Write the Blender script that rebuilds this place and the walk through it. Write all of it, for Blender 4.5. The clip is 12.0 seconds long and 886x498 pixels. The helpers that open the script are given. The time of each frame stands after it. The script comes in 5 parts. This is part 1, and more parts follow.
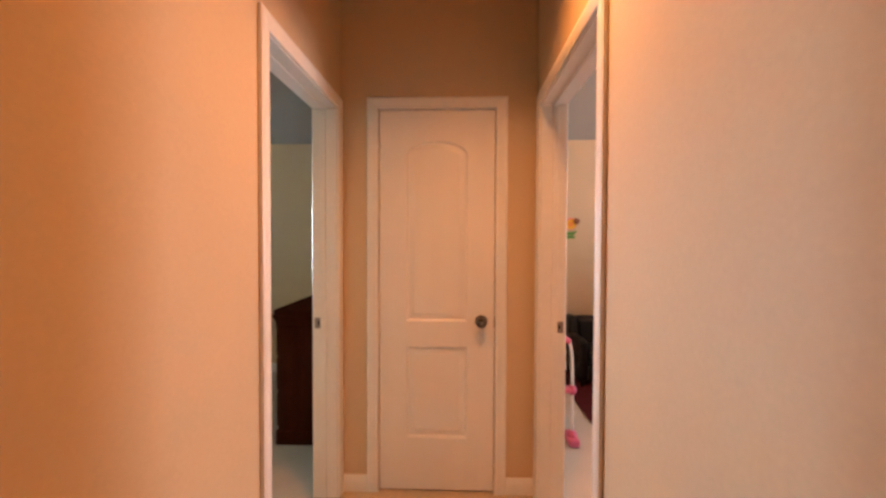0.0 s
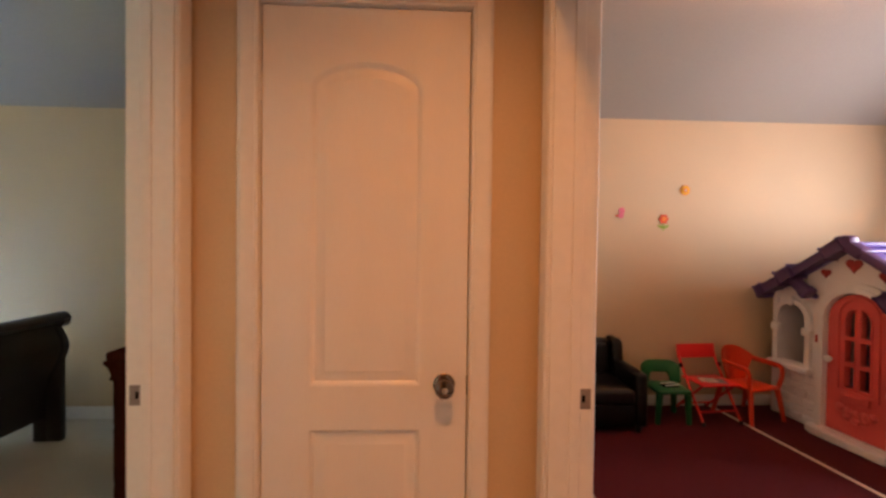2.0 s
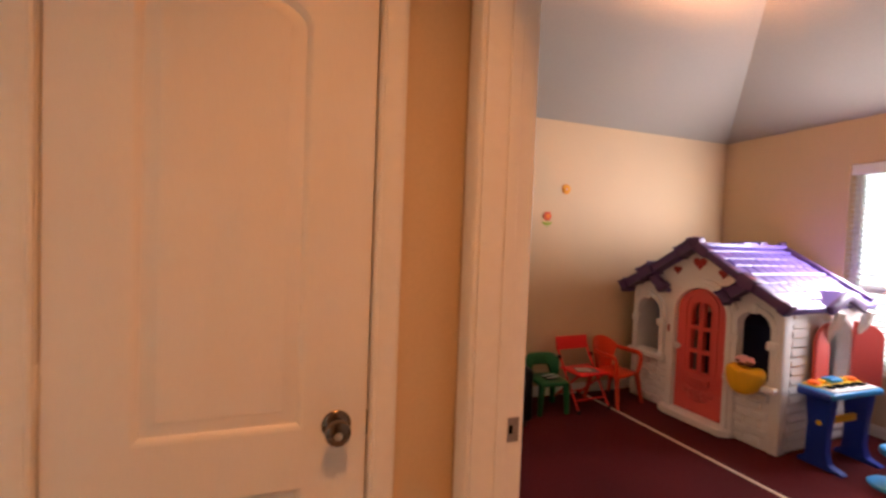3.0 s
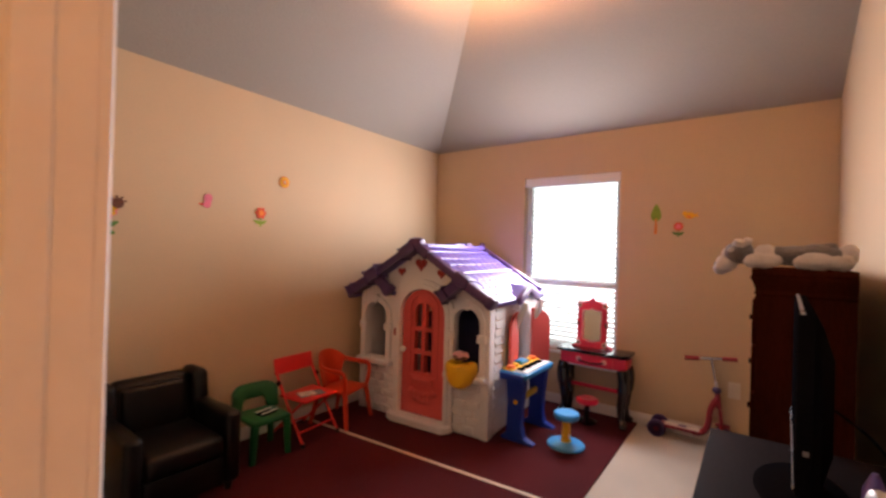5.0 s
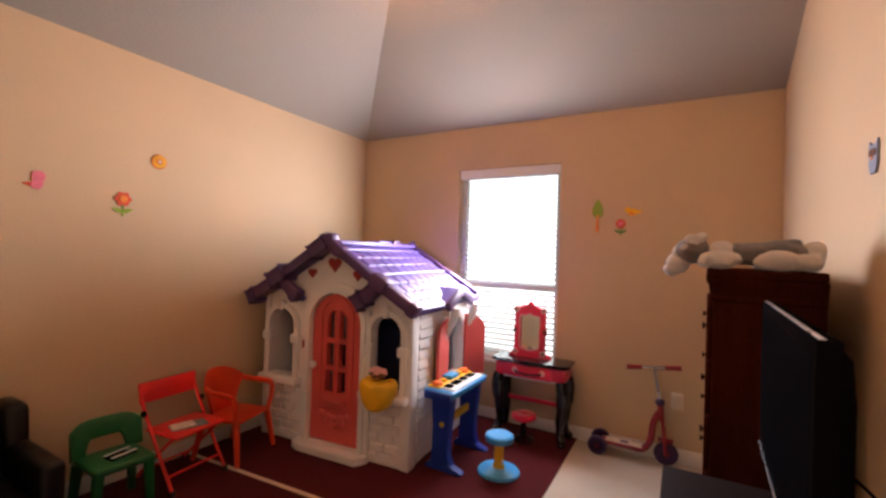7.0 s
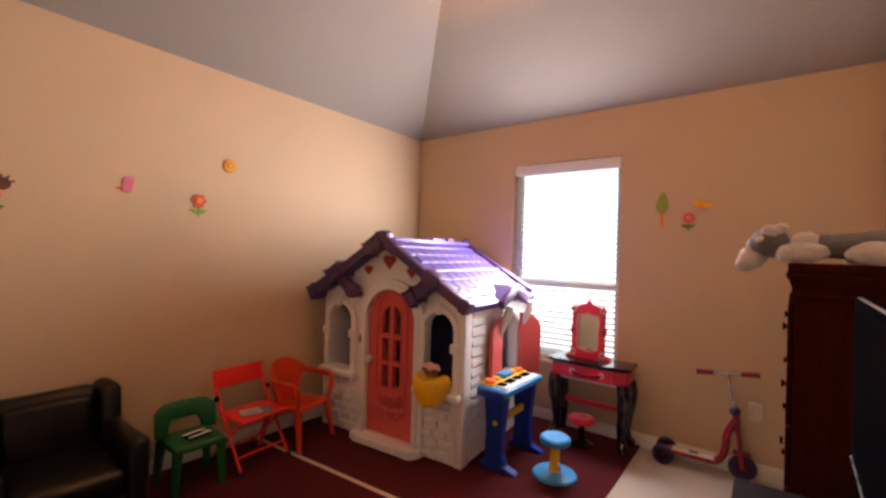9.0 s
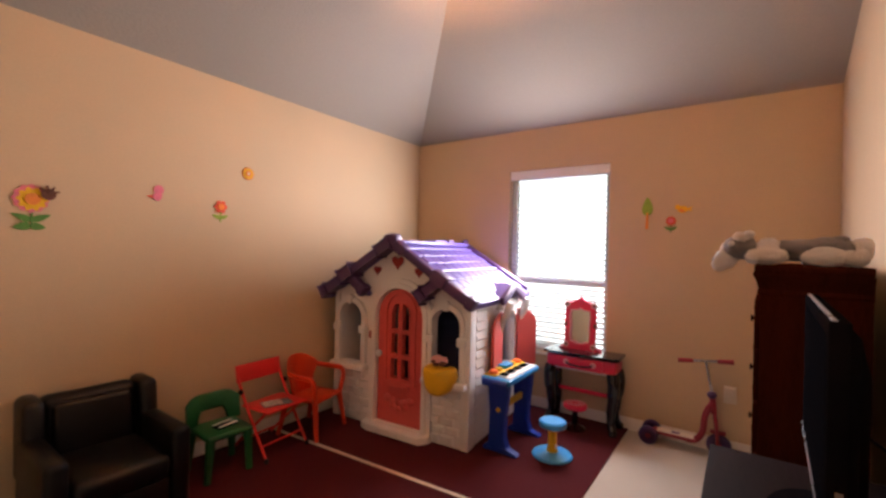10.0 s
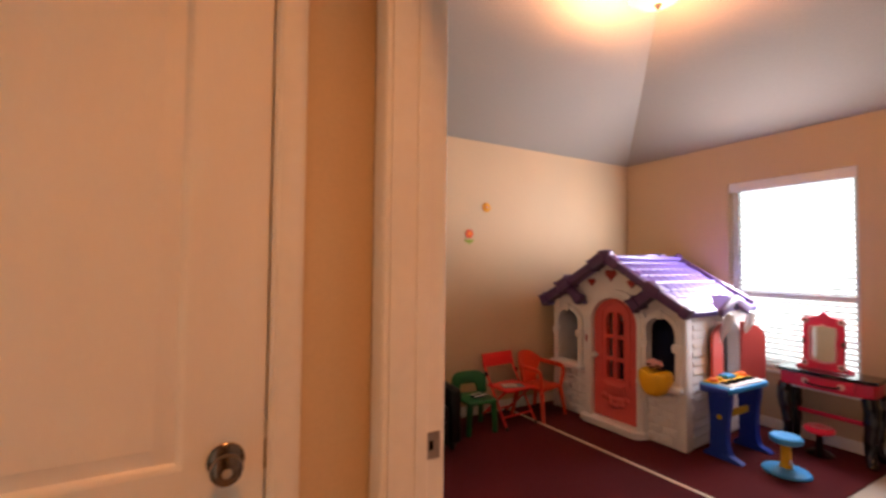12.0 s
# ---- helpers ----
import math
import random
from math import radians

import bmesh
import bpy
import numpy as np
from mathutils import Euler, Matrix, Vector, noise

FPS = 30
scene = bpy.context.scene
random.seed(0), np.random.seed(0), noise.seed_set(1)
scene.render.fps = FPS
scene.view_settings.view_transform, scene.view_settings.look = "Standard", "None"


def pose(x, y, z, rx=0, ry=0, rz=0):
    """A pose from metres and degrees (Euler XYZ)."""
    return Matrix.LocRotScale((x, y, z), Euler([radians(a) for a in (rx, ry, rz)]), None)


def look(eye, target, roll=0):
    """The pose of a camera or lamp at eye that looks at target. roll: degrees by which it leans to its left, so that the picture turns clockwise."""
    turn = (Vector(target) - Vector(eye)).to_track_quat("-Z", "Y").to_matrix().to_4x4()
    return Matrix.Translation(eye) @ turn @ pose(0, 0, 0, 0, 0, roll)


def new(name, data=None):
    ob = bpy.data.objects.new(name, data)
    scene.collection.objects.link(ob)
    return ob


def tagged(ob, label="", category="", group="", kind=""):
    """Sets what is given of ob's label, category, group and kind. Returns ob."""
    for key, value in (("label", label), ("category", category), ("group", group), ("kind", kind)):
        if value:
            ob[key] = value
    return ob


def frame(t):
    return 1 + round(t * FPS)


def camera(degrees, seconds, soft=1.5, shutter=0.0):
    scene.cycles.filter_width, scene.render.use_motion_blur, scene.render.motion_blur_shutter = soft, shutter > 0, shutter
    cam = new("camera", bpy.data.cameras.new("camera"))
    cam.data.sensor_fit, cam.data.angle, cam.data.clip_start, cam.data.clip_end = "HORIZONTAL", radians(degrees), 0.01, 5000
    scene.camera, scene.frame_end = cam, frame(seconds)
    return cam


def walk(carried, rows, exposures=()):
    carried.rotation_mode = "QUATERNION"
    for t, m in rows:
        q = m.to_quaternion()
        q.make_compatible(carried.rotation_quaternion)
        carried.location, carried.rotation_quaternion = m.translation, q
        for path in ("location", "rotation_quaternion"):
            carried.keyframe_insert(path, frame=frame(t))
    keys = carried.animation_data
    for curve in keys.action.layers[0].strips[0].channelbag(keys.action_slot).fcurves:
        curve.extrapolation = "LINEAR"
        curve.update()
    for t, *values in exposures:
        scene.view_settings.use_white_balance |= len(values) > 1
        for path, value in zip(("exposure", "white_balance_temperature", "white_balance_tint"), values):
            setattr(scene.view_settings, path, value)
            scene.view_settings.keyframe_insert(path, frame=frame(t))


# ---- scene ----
cam = camera(92.3, 12.0, soft=2.7, shutter=0.3)
PATH = [
    (0, (0.113, -0.254, 1.36), (0.042, 1.744, 1.313), 0.2),
    (0.5, (0.152, 0.041, 1.332), (0.047, 2.038, 1.306), 0.3),
    (1, (0.17, 0.299, 1.335), (0.072, 2.297, 1.303), 0.0),
    (1.5, (0.17, 0.539, 1.334), (0.138, 2.539, 1.305), 0.2),
    (2, (0.174, 0.728, 1.354), (0.261, 2.726, 1.318), 0.7),
    (2.5, (0.168, 0.859, 1.346), (0.48, 2.834, 1.324), 0.5),
    (3, (0.143, 1.022, 1.364), (0.79, 2.914, 1.299), 2.2),
    (5, (0.515, 1.396, 1.334), (2.128, 2.578, 1.342), 1.6),
    (5.5, (0.629, 1.429, 1.325), (2.344, 2.457, 1.341), 2.3),
    (6, (0.747, 1.471, 1.329), (2.517, 2.401, 1.345), 2.3),
    (6.5, (0.872, 1.488, 1.32), (2.649, 2.406, 1.342), 2.1),
    (7, (0.981, 1.49, 1.319), (2.725, 2.47, 1.34), 1.9),
    (7.5, (1.049, 1.505, 1.319), (2.737, 2.578, 1.332), 1.9),
    (9.5, (0.957, 1.457, 1.29), (2.546, 2.671, 1.308), 1.7),
    (10, (0.749, 1.446, 1.324), (2.384, 2.596, 1.326), 1.4),
    (10.5, (0.560, 1.350, 1.343), (2.157, 2.554, 1.346), 1.4),
    (11, (0.445, 1.266, 1.348), (1.903, 2.636, 1.357), 0.7),
    (11.5, (0.314, 1.164, 1.324), (1.563, 2.724, 1.370), 0.3),
    (12, (0.202, 1.074, 1.306), (1.158, 2.828, 1.372), 0.6),
]
walk(cam, [(t, look(eye, target, roll)) for t, eye, target, roll in PATH], exposures=[(0.0, 0.55), (0.5, 0.52), (1.0, 0.46), (1.5, 0.38), (2.0, 0.27), (3.0, 0.2), (5.0, 0.15), (10.5, 0.13), (11.5, 0.11), (12.0, 0.15)])

# ---- plan, in metres ----
HALL_W, HALL_E = -0.515, 0.525      # faces of the hall's side walls
HALL_END, HALL_BACK = 2.0, -2.6     # face of the end wall, and of the wall behind
HALL_TOP = 2.75
ROOM_W, ROOM_E, ROOM_N = 0.64, 4.21, 4.20
ROOM_S_W, ROOM_S_E = 0.925, 0.967    # the south wall runs a little askew
PLATE, ROOM_TOP, SLOPE = 2.385, 3.28, 0.66
BED_E, BED_W, BED_N, BED_S = -0.63, -4.75, 4.0, -0.2
BED_PLATE, BED_TOP = 2.31, 3.0
DOOR_H = 2.045
R0, R1 = 1.012, 1.885               # doorway into the play room, along the hall
L0, L1 = 1.13, 1.925                # doorway into the bedroom
WIN_Y0, WIN_Y1, WIN_Z0, WIN_Z1 = 2.30, 3.165, 0.478, 2.035
BWIN_X0, BWIN_X1, BWIN_Z0, BWIN_Z1 = -4.1, -3.13, 0.66, 1.955

# ---- world and lights ----
world = bpy.data.worlds.new("sky")
scene.world = world
world.use_nodes = True
wn = world.node_tree.nodes
sky = wn.new("ShaderNodeTexSky")
sky.sky_type = 'NISHITA'
sky.sun_disc = False
sky.sun_elevation, sky.sun_rotation = radians(48), radians(250)
world.node_tree.links.new(sky.outputs[0], wn["Background"].inputs[0])
wn["Background"].inputs[1].default_value = 0.12

sun_data = bpy.data.lights.new("sun", 'SUN')
sun_data.energy, sun_data.angle, sun_data.color = 2.5, radians(0.5), (1, 0.95, 0.88)
sun = new("sun", sun_data)
sun.matrix_world = look((-20, -8, 24), (0, 0, 0))


def area_lamp(name, eye, target, w, h, watts, colour):
    data = bpy.data.lights.new(name, 'AREA')
    data.shape, data.size, data.size_y, data.energy, data.color = 'RECTANGLE', w, h, watts, colour
    ob = new(name, data)
    ob.matrix_world = look(eye, target)
    return ob


WARM = (1.0, 0.405, 0.18)
DAY = (0.97, 0.90, 0.97)
# sky light in the two window openings
area_lamp("window_daylight", (4.2095, 2.732, 1.51), (0, 2.732, 1.51), 0.862, 0.872, 62, DAY)
area_lamp("bedroom_daylight", (-3.615, 4.24, 1.31), (-3.615, 0, 1.2), 1.1, 1.4, 345, (0.62, 0.82, 1.0))
# recessed downlight in the hall's ceiling
can = bpy.data.lights.new("hall_downlight", 'SPOT')
can.energy, can.color, can.spot_size, can.spot_blend, can.shadow_soft_size = 134, (1.0, 0.365, 0.104), radians(126), 1.0, 0.12
can_ob = new("hall_downlight", can)
can_ob.matrix_world = look((0.24, 1.0, 2.735), (0.24, 1.0, 0))
# bulb above the bowl of the play room's ceiling light
bulb = bpy.data.lights.new("play_room_bulb", 'POINT')
bulb.energy, bulb.color, bulb.shadow_soft_size = 150, (1.0, 0.435, 0.20), 0.05
bulb_ob = new("play_room_bulb", bulb)
bulb_ob.location = (2.46, 2.62, 2.905)


# ---- materials ----
def material(name, colour, rough=0.6, metal=0.0, vary=0.12, scale=4.0, grain=60.0, bump=0.15, depth=0.002, coat=0.0,
             spec=0.5, sheen=0.0, through_light=0.0, stretch=(1, 1, 1), random=0.0, tint=None):
    """A painted or natural surface: broad patches and fine grain in colour, roughness and relief."""
    m = bpy.data.materials.new(name)
    m.use_nodes = True
    n, link = m.node_tree.nodes, m.node_tree.links.new
    p = n["Principled BSDF"]
    p.inputs["Metallic"].default_value = metal
    p.inputs["Coat Weight"].default_value = coat
    p.inputs["Specular IOR Level"].default_value = spec
    p.inputs["Sheen Weight"].default_value = sheen
    p.inputs["Transmission Weight"].default_value = through_light
    co = n.new("ShaderNodeTexCoord")
    mp = n.new("ShaderNodeMapping")
    mp.inputs["Scale"].default_value = stretch
    link(co.outputs["Object"], mp.inputs[0])
    big, fine = n.new("ShaderNodeTexNoise"), n.new("ShaderNodeTexNoise")
    for t, s, d in ((big, scale, 4), (fine, grain, 3)):
        t.inputs["Scale"].default_value, t.inputs["Detail"].default_value = s, d
        link(mp.outputs[0], t.inputs["Vector"])
    add = n.new("ShaderNodeMath")
    add.operation = 'ADD'
    link(big.outputs[0], add.inputs[0])
    link(fine.outputs[0], add.inputs[1])
    last = add.outputs[0]
    if random:
        info = n.new("ShaderNodeObjectInfo")
        mul = n.new("ShaderNodeMath")
        mul.operation = 'MULTIPLY_ADD'
        mul.inputs[1].default_value = random
        link(info.outputs["Random"], mul.inputs[0])
        link(last, mul.inputs[2])
        last = mul.outputs[0]
    ramp = n.new("ShaderNodeMapRange")
    ramp.inputs[1].default_value, ramp.inputs[2].default_value = 0.6, 1.4 + random
    link(last, ramp.inputs[0])
    mix = n.new("ShaderNodeMix")
    mix.data_type = 'RGBA'
    dark = tint or tuple(c * (1 - vary) for c in colour)
    mix.inputs[6].default_value = (*dark, 1)
    mix.inputs[7].default_value = (*[min(1, c * (1 + vary)) for c in colour], 1)
    link(ramp.outputs[0], mix.inputs[0])
    link(mix.outputs[2], p.inputs["Base Color"])
    rr = n.new("ShaderNodeMapRange")
    rr.inputs[3].default_value, rr.inputs[4].default_value = max(0.02, rough - 0.07), min(1, rough + 0.07)
    link(big.outputs[0], rr.inputs[0])
    link(rr.outputs[0], p.inputs["Roughness"])
    if bump:
        b = n.new("ShaderNodeBump")
        b.inputs["Strength"].default_value, b.inputs["Distance"].default_value = bump, depth
        link(fine.outputs[0], b.inputs["Height"])
        link(b.outputs[0], p.inputs["Normal"])
    return m


PAINT = material("tan_wall_paint", (0.61, 0.465, 0.295), 0.66, vary=0.05, scale=1.7, grain=90, bump=0.12, depth=0.002, spec=0.35)
# ceilings: darker than off-white paint, the colour itself holds their brightness down
CEILING = material("dimmed_ceiling_paint", (0.35, 0.315, 0.268), 0.85, vary=0.05, scale=1.3, grain=70, bump=0.5, depth=0.004)
TRIM = material("white_trim_paint", (0.78, 0.75, 0.70), 0.38, vary=0.04, scale=3, grain=40, bump=0.06)
DOORPAINT = material("white_door_paint", (0.78, 0.74, 0.69), 0.36, vary=0.03, scale=3, grain=120, bump=0.10, depth=0.001, stretch=(4, 4, 0.4))
CARPET = material("beige_carpet", (0.52, 0.46, 0.38), 0.95, vary=0.16, scale=3, grain=260, bump=0.8, depth=0.006, sheen=0.25)
TILE = material("tan_floor_tile", (0.50, 0.38, 0.26), 0.35, vary=0.14, scale=5, grain=40, bump=0.08)
RUG = material("maroon_rug", (0.075, 0.009, 0.012), 0.97, vary=0.22, scale=2.5, grain=420, bump=0.9, depth=0.005, spec=0.15)
CREAM = material("cream_binding", (0.62, 0.53, 0.40), 0.85, vary=0.12, scale=8, grain=300, bump=0.5)
CHERRY = material("cherry_wood", (0.042, 0.0092, 0.0048), 0.6, spec=0.0, vary=0.35, scale=3, grain=26, bump=0.1, stretch=(6, 6, 0.7))
ESPRESSO = material("espresso_wood", (0.012, 0.0068, 0.0066), 0.7, spec=0.03, vary=0.3, scale=3, grain=26, bump=0.1, stretch=(0.7, 6, 6))
LEATHER = material("black_leather", (0.0045, 0.0032, 0.0028), 0.34, spec=0.3, vary=0.25, scale=5, grain=140, bump=0.35, depth=0.002)
BLACKPL = material("black_plastic", (0.006, 0.0055, 0.0065), 0.6, spec=0.0, vary=0.2, scale=6, grain=90, bump=0.05)
SCREEN = material("dark_screen", (0.004, 0.004, 0.005), 0.6, vary=0.1, bump=0.0, spec=0.0)
SILVER = material("silver_plastic", (0.55, 0.56, 0.60), 0.28, metal=0.8, vary=0.06, bump=0.04)
NICKEL = material("satin_nickel", (0.56, 0.52, 0.48), 0.36, metal=1.0, vary=0.1, scale=9, grain=200, bump=0.03)
STRIKE = material("worn_steel", (0.24, 0.205, 0.19), 0.5, metal=0.35, vary=0.15, scale=40, grain=200, bump=0.05)
BRONZE = material("dark_bronze", (0.15, 0.115, 0.09), 0.22, metal=0.9, vary=0.2, scale=9, grain=120, bump=0.05)
HOUSEWHITE = material("off_white_plastic", (0.84, 0.815, 0.80), 0.42, vary=0.05, scale=3, grain=130, bump=0.18, depth=0.0015)
PURPLE = material("lilac_roof_plastic", (0.145, 0.098, 0.36), 0.36, vary=0.08, scale=4, grain=130, bump=0.15, random=0.25)
PLUM = material("plum_plastic", (0.085, 0.036, 0.125), 0.42, vary=0.14, scale=5, grain=130, bump=0.2)
CORAL = material("coral_plastic", (0.68, 0.108, 0.098), 0.42, vary=0.07, scale=4, grain=130, bump=0.15)
HEARTRED = material("heart_red", (0.36, 0.024, 0.024), 0.45, vary=0.1, bump=0.1)
YELLOW = material("yellow_plastic", (0.80, 0.47, 0.015), 0.38, vary=0.08, scale=6, grain=100, bump=0.1)
BLUEDK = material("royal_blue_plastic", (0.008, 0.035, 0.30), 0.36, vary=0.12, bump=0.1)
BLUELT = material("sky_blue_plastic", (0.035, 0.28, 0.62), 0.34, vary=0.08, bump=0.08)
ORANGE = material("orange_plastic", (0.85, 0.16, 0.02), 0.40, vary=0.08, bump=0.08)
GREEN = material("green_plastic", (0.004, 0.105, 0.026), 0.42, vary=0.14, scale=6, grain=120, bump=0.15)
CHAIRRED = material("red_enamel", (0.70, 0.022, 0.022), 0.38, vary=0.09, bump=0.06)
CHAIRORANGE = material("vermilion_plastic", (0.62, 0.046, 0.010), 0.38, vary=0.09, bump=0.08)
MAGENTA = material("cerise_plastic", (0.74, 0.022, 0.085), 0.32, vary=0.09, bump=0.06)
PINK = material("pink_plastic", (0.72, 0.14, 0.26), 0.40, vary=0.08, bump=0.06)
PALEPINK = material("pale_pink_plastic", (0.78, 0.42, 0.44), 0.45, vary=0.06, bump=0.06)
GLOSSBLACK = material("gloss_black_plastic", (0.008, 0.006, 0.008), 0.16, vary=0.1, bump=0.02, coat=0.3)
WHITEPL = material("white_plastic", (0.80, 0.80, 0.79), 0.38, vary=0.04, bump=0.05)
IVORY = material("ivory_plastic", (0.70, 0.62, 0.50), 0.4, vary=0.04, bump=0.03)
BLIND = material("white_blind", (0.84, 0.84, 0.82), 0.5, vary=0.03, bump=0.05)
SCOOTRED = material("scooter_red", (0.24, 0.008, 0.024), 0.33, vary=0.1, bump=0.04)
SCOOTPURPLE = material("scooter_purple", (0.040, 0.016, 0.085), 0.45, vary=0.1, bump=0.08)
FURGREY = material("grey_plush", (0.15, 0.135, 0.14), 0.95, vary=0.3, scale=14, grain=220, bump=1.0, depth=0.012, sheen=0.5)
FURWHITE = material("white_plush", (0.84, 0.79, 0.75), 0.95, vary=0.12, scale=14, grain=220, bump=1.0, depth=0.012, sheen=0.5)
DENIM = material("blue_bedding", (0.17, 0.24, 0.42), 0.9, vary=0.25, scale=9, grain=160, bump=0.6, depth=0.006)
MATTRESS = material("white_bedding", (0.72, 0.73, 0.75), 0.9, vary=0.07, scale=7, grain=120, bump=0.4)
BEDWOOD = material("dark_bed_wood", (0.016, 0.008, 0.006), 0.40, vary=0.3, scale=3, grain=24, bump=0.1, stretch=(5, 0.8, 5))
NAVY = material("navy_fabric", (0.012, 0.016, 0.060), 0.9, vary=0.35, scale=7, grain=180, bump=0.6, depth=0.006)
LEAF = material("leaf_green_foam", (0.10, 0.25, 0.045), 0.8, vary=0.2, scale=20, bump=0.2)
LIME = material("lime_foam", (0.28, 0.42, 0.05), 0.8, vary=0.15, scale=20, bump=0.2)
PETALRED = material("red_foam", (0.72, 0.10, 0.05), 0.8, vary=0.15, scale=20, bump=0.2)
PETALYELLOW = material("yellow_foam", (0.85, 0.50, 0.02), 0.8, vary=0.12, scale=20, bump=0.2)
PETALPINK = material("pink_foam", (0.76, 0.20, 0.28), 0.8, vary=0.12, scale=20, bump=0.2)
PETALORANGE = material("orange_foam", (0.82, 0.27, 0.05), 0.8, vary=0.12, scale=20, bump=0.2)
BROWN = material("brown_foam", (0.13, 0.05, 0.03), 0.8, vary=0.2, scale=20, bump=0.2)
BLUEFOAM = material("blue_foam", (0.03, 0.06, 0.34), 0.7, vary=0.2, scale=20, bump=0.2)
SILVERFOAM = material("grey_blue_foam", (0.24, 0.27, 0.38), 0.7, vary=0.2, scale=20, bump=0.2)
PRINT = material("printed_paper", (0.55, 0.50, 0.44), 0.5, vary=0.5, scale=30, grain=90, bump=0.0)
TEAL = material("grey_teal_print", (0.16, 0.24, 0.24), 0.5, vary=0.4, scale=25, grain=90, bump=0.0)
RUBBER = material("black_rubber", (0.012, 0.012, 0.012), 0.7, vary=0.2, bump=0.1)
LAWN = material("lawn", (0.07, 0.11, 0.03), 0.95, vary=0.35, scale=0.8, grain=30, bump=0.6, depth=0.02)


def glass(name, colour, rough=0.0):
    m = bpy.data.materials.new(name)
    m.use_nodes = True
    n = m.node_tree.nodes
    n.remove(n["Principled BSDF"])
    g = n.new("ShaderNodeBsdfGlass")
    g.inputs["Color"].default_value, g.inputs["Roughness"].default_value, g.inputs["IOR"].default_value = (*colour, 1), rough, 1.45
    m.node_tree.links.new(g.outputs[0], n["Material Output"].inputs[0])
    return m


def shade_glass(name, colour):
    """Frosted glass: scatters light on both sides."""
    m = bpy.data.materials.new(name)
    m.use_nodes = True
    n, link = m.node_tree.nodes, m.node_tree.links.new
    n.remove(n["Principled BSDF"])
    a, b, mix = n.new("ShaderNodeBsdfDiffuse"), n.new("ShaderNodeBsdfTranslucent"), n.new("ShaderNodeMixShader")
    for sh in (a, b):
        sh.inputs["Color"].default_value = (*colour, 1)
    mix.inputs[0].default_value = 0.93
    link(a.outputs[0], mix.inputs[1])
    link(b.outputs[0], mix.inputs[2])
    link(mix.outputs[0], n["Material Output"].inputs[0])
    return m


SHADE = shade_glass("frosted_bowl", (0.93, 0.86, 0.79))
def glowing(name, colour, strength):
    """Emission that stands in for sunlit distance outside a window, paler and darker in blotches."""
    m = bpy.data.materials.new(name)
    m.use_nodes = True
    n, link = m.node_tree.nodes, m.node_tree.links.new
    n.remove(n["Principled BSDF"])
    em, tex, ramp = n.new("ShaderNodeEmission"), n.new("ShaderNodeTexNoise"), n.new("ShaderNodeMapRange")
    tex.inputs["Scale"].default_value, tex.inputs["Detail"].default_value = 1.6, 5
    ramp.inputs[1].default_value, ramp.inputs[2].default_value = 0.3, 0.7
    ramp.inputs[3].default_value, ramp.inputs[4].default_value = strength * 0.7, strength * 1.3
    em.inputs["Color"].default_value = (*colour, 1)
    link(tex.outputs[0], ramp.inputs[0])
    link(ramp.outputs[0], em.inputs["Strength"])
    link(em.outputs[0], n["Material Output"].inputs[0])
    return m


BACKDROP = glowing("glowing_distance", (0.95, 0.97, 1.0), 2.0)
GLASS = glass("window_glass", (0.97, 0.99, 0.98))
MIRROR = material("mirror", (0.86, 0.88, 0.88), 0.03, metal=1.0, vary=0.01, bump=0.0)


# ---- mesh helpers ----
from mathutils.geometry import tessellate_polygon
I4 = Matrix.Identity(4)


def box(bm, lo, hi, m=I4, bevel=0.0, seg=2):
    lo, hi = [min(a, b) for a, b in zip(lo, hi)], [max(a, b) for a, b in zip(lo, hi)]
    made = bmesh.ops.create_cube(bm, size=1)
    vs = made["verts"]
    for v in vs:
        v.co = m @ Vector([lo[k] + (v.co[k] + 0.5) * (hi[k] - lo[k]) for k in range(3)])
    if bevel:
        edges = list({e for v in vs for e in v.link_edges})
        bmesh.ops.bevel(bm, geom=edges, offset=bevel, segments=seg, affect='EDGES', profile=0.5)
    return bm


def ring_skin(bm, rings, close=True, caps=True):
    rows = [[bm.verts.new(p) for p in r] for r in rings]
    k = len(rows[0])
    for a, b in zip(rows, rows[1:]):
        for i in range(k if close else k - 1):
            j = (i + 1) % k
            bm.faces.new((a[i], a[j], b[j], b[i]))
    if caps and close:
        bm.faces.new(list(reversed(rows[0])))
        bm.faces.new(rows[-1])
    return bm


def lathe(bm, profile, m=I4, seg=24):
    """profile: (radius, height) from the bottom up; small radii close the ends."""
    rings = [[m @ Vector((max(r, 1e-4) * math.cos(2 * math.pi * i / seg), max(r, 1e-4) * math.sin(2 * math.pi * i / seg), z))
              for i in range(seg)] for r, z in profile]
    return ring_skin(bm, rings)


def tube(bm, pts, r, seg=10, flat=1.0):
    """A round bar along a line of points; r: one radius or one for each point."""
    pts = [Vector(p) for p in pts]
    rs = r if isinstance(r, (list, tuple)) else [r] * len(pts)
    rings, side = [], None
    for i, p in enumerate(pts):
        way = (pts[min(i + 1, len(pts) - 1)] - pts[max(i - 1, 0)]).normalized()
        if side is None:
            side = way.orthogonal().normalized() if abs(way.z) > 0.9 else way.cross(Vector((0, 0, 1))).normalized()
        side = (side - way * side.dot(way)).normalized()
        up = way.cross(side)
        rings.append([p + rs[i] * (math.cos(a) * side + flat * math.sin(a) * up) for a in [2 * math.pi * k / seg for k in range(seg)]])
    return ring_skin(bm, rings)


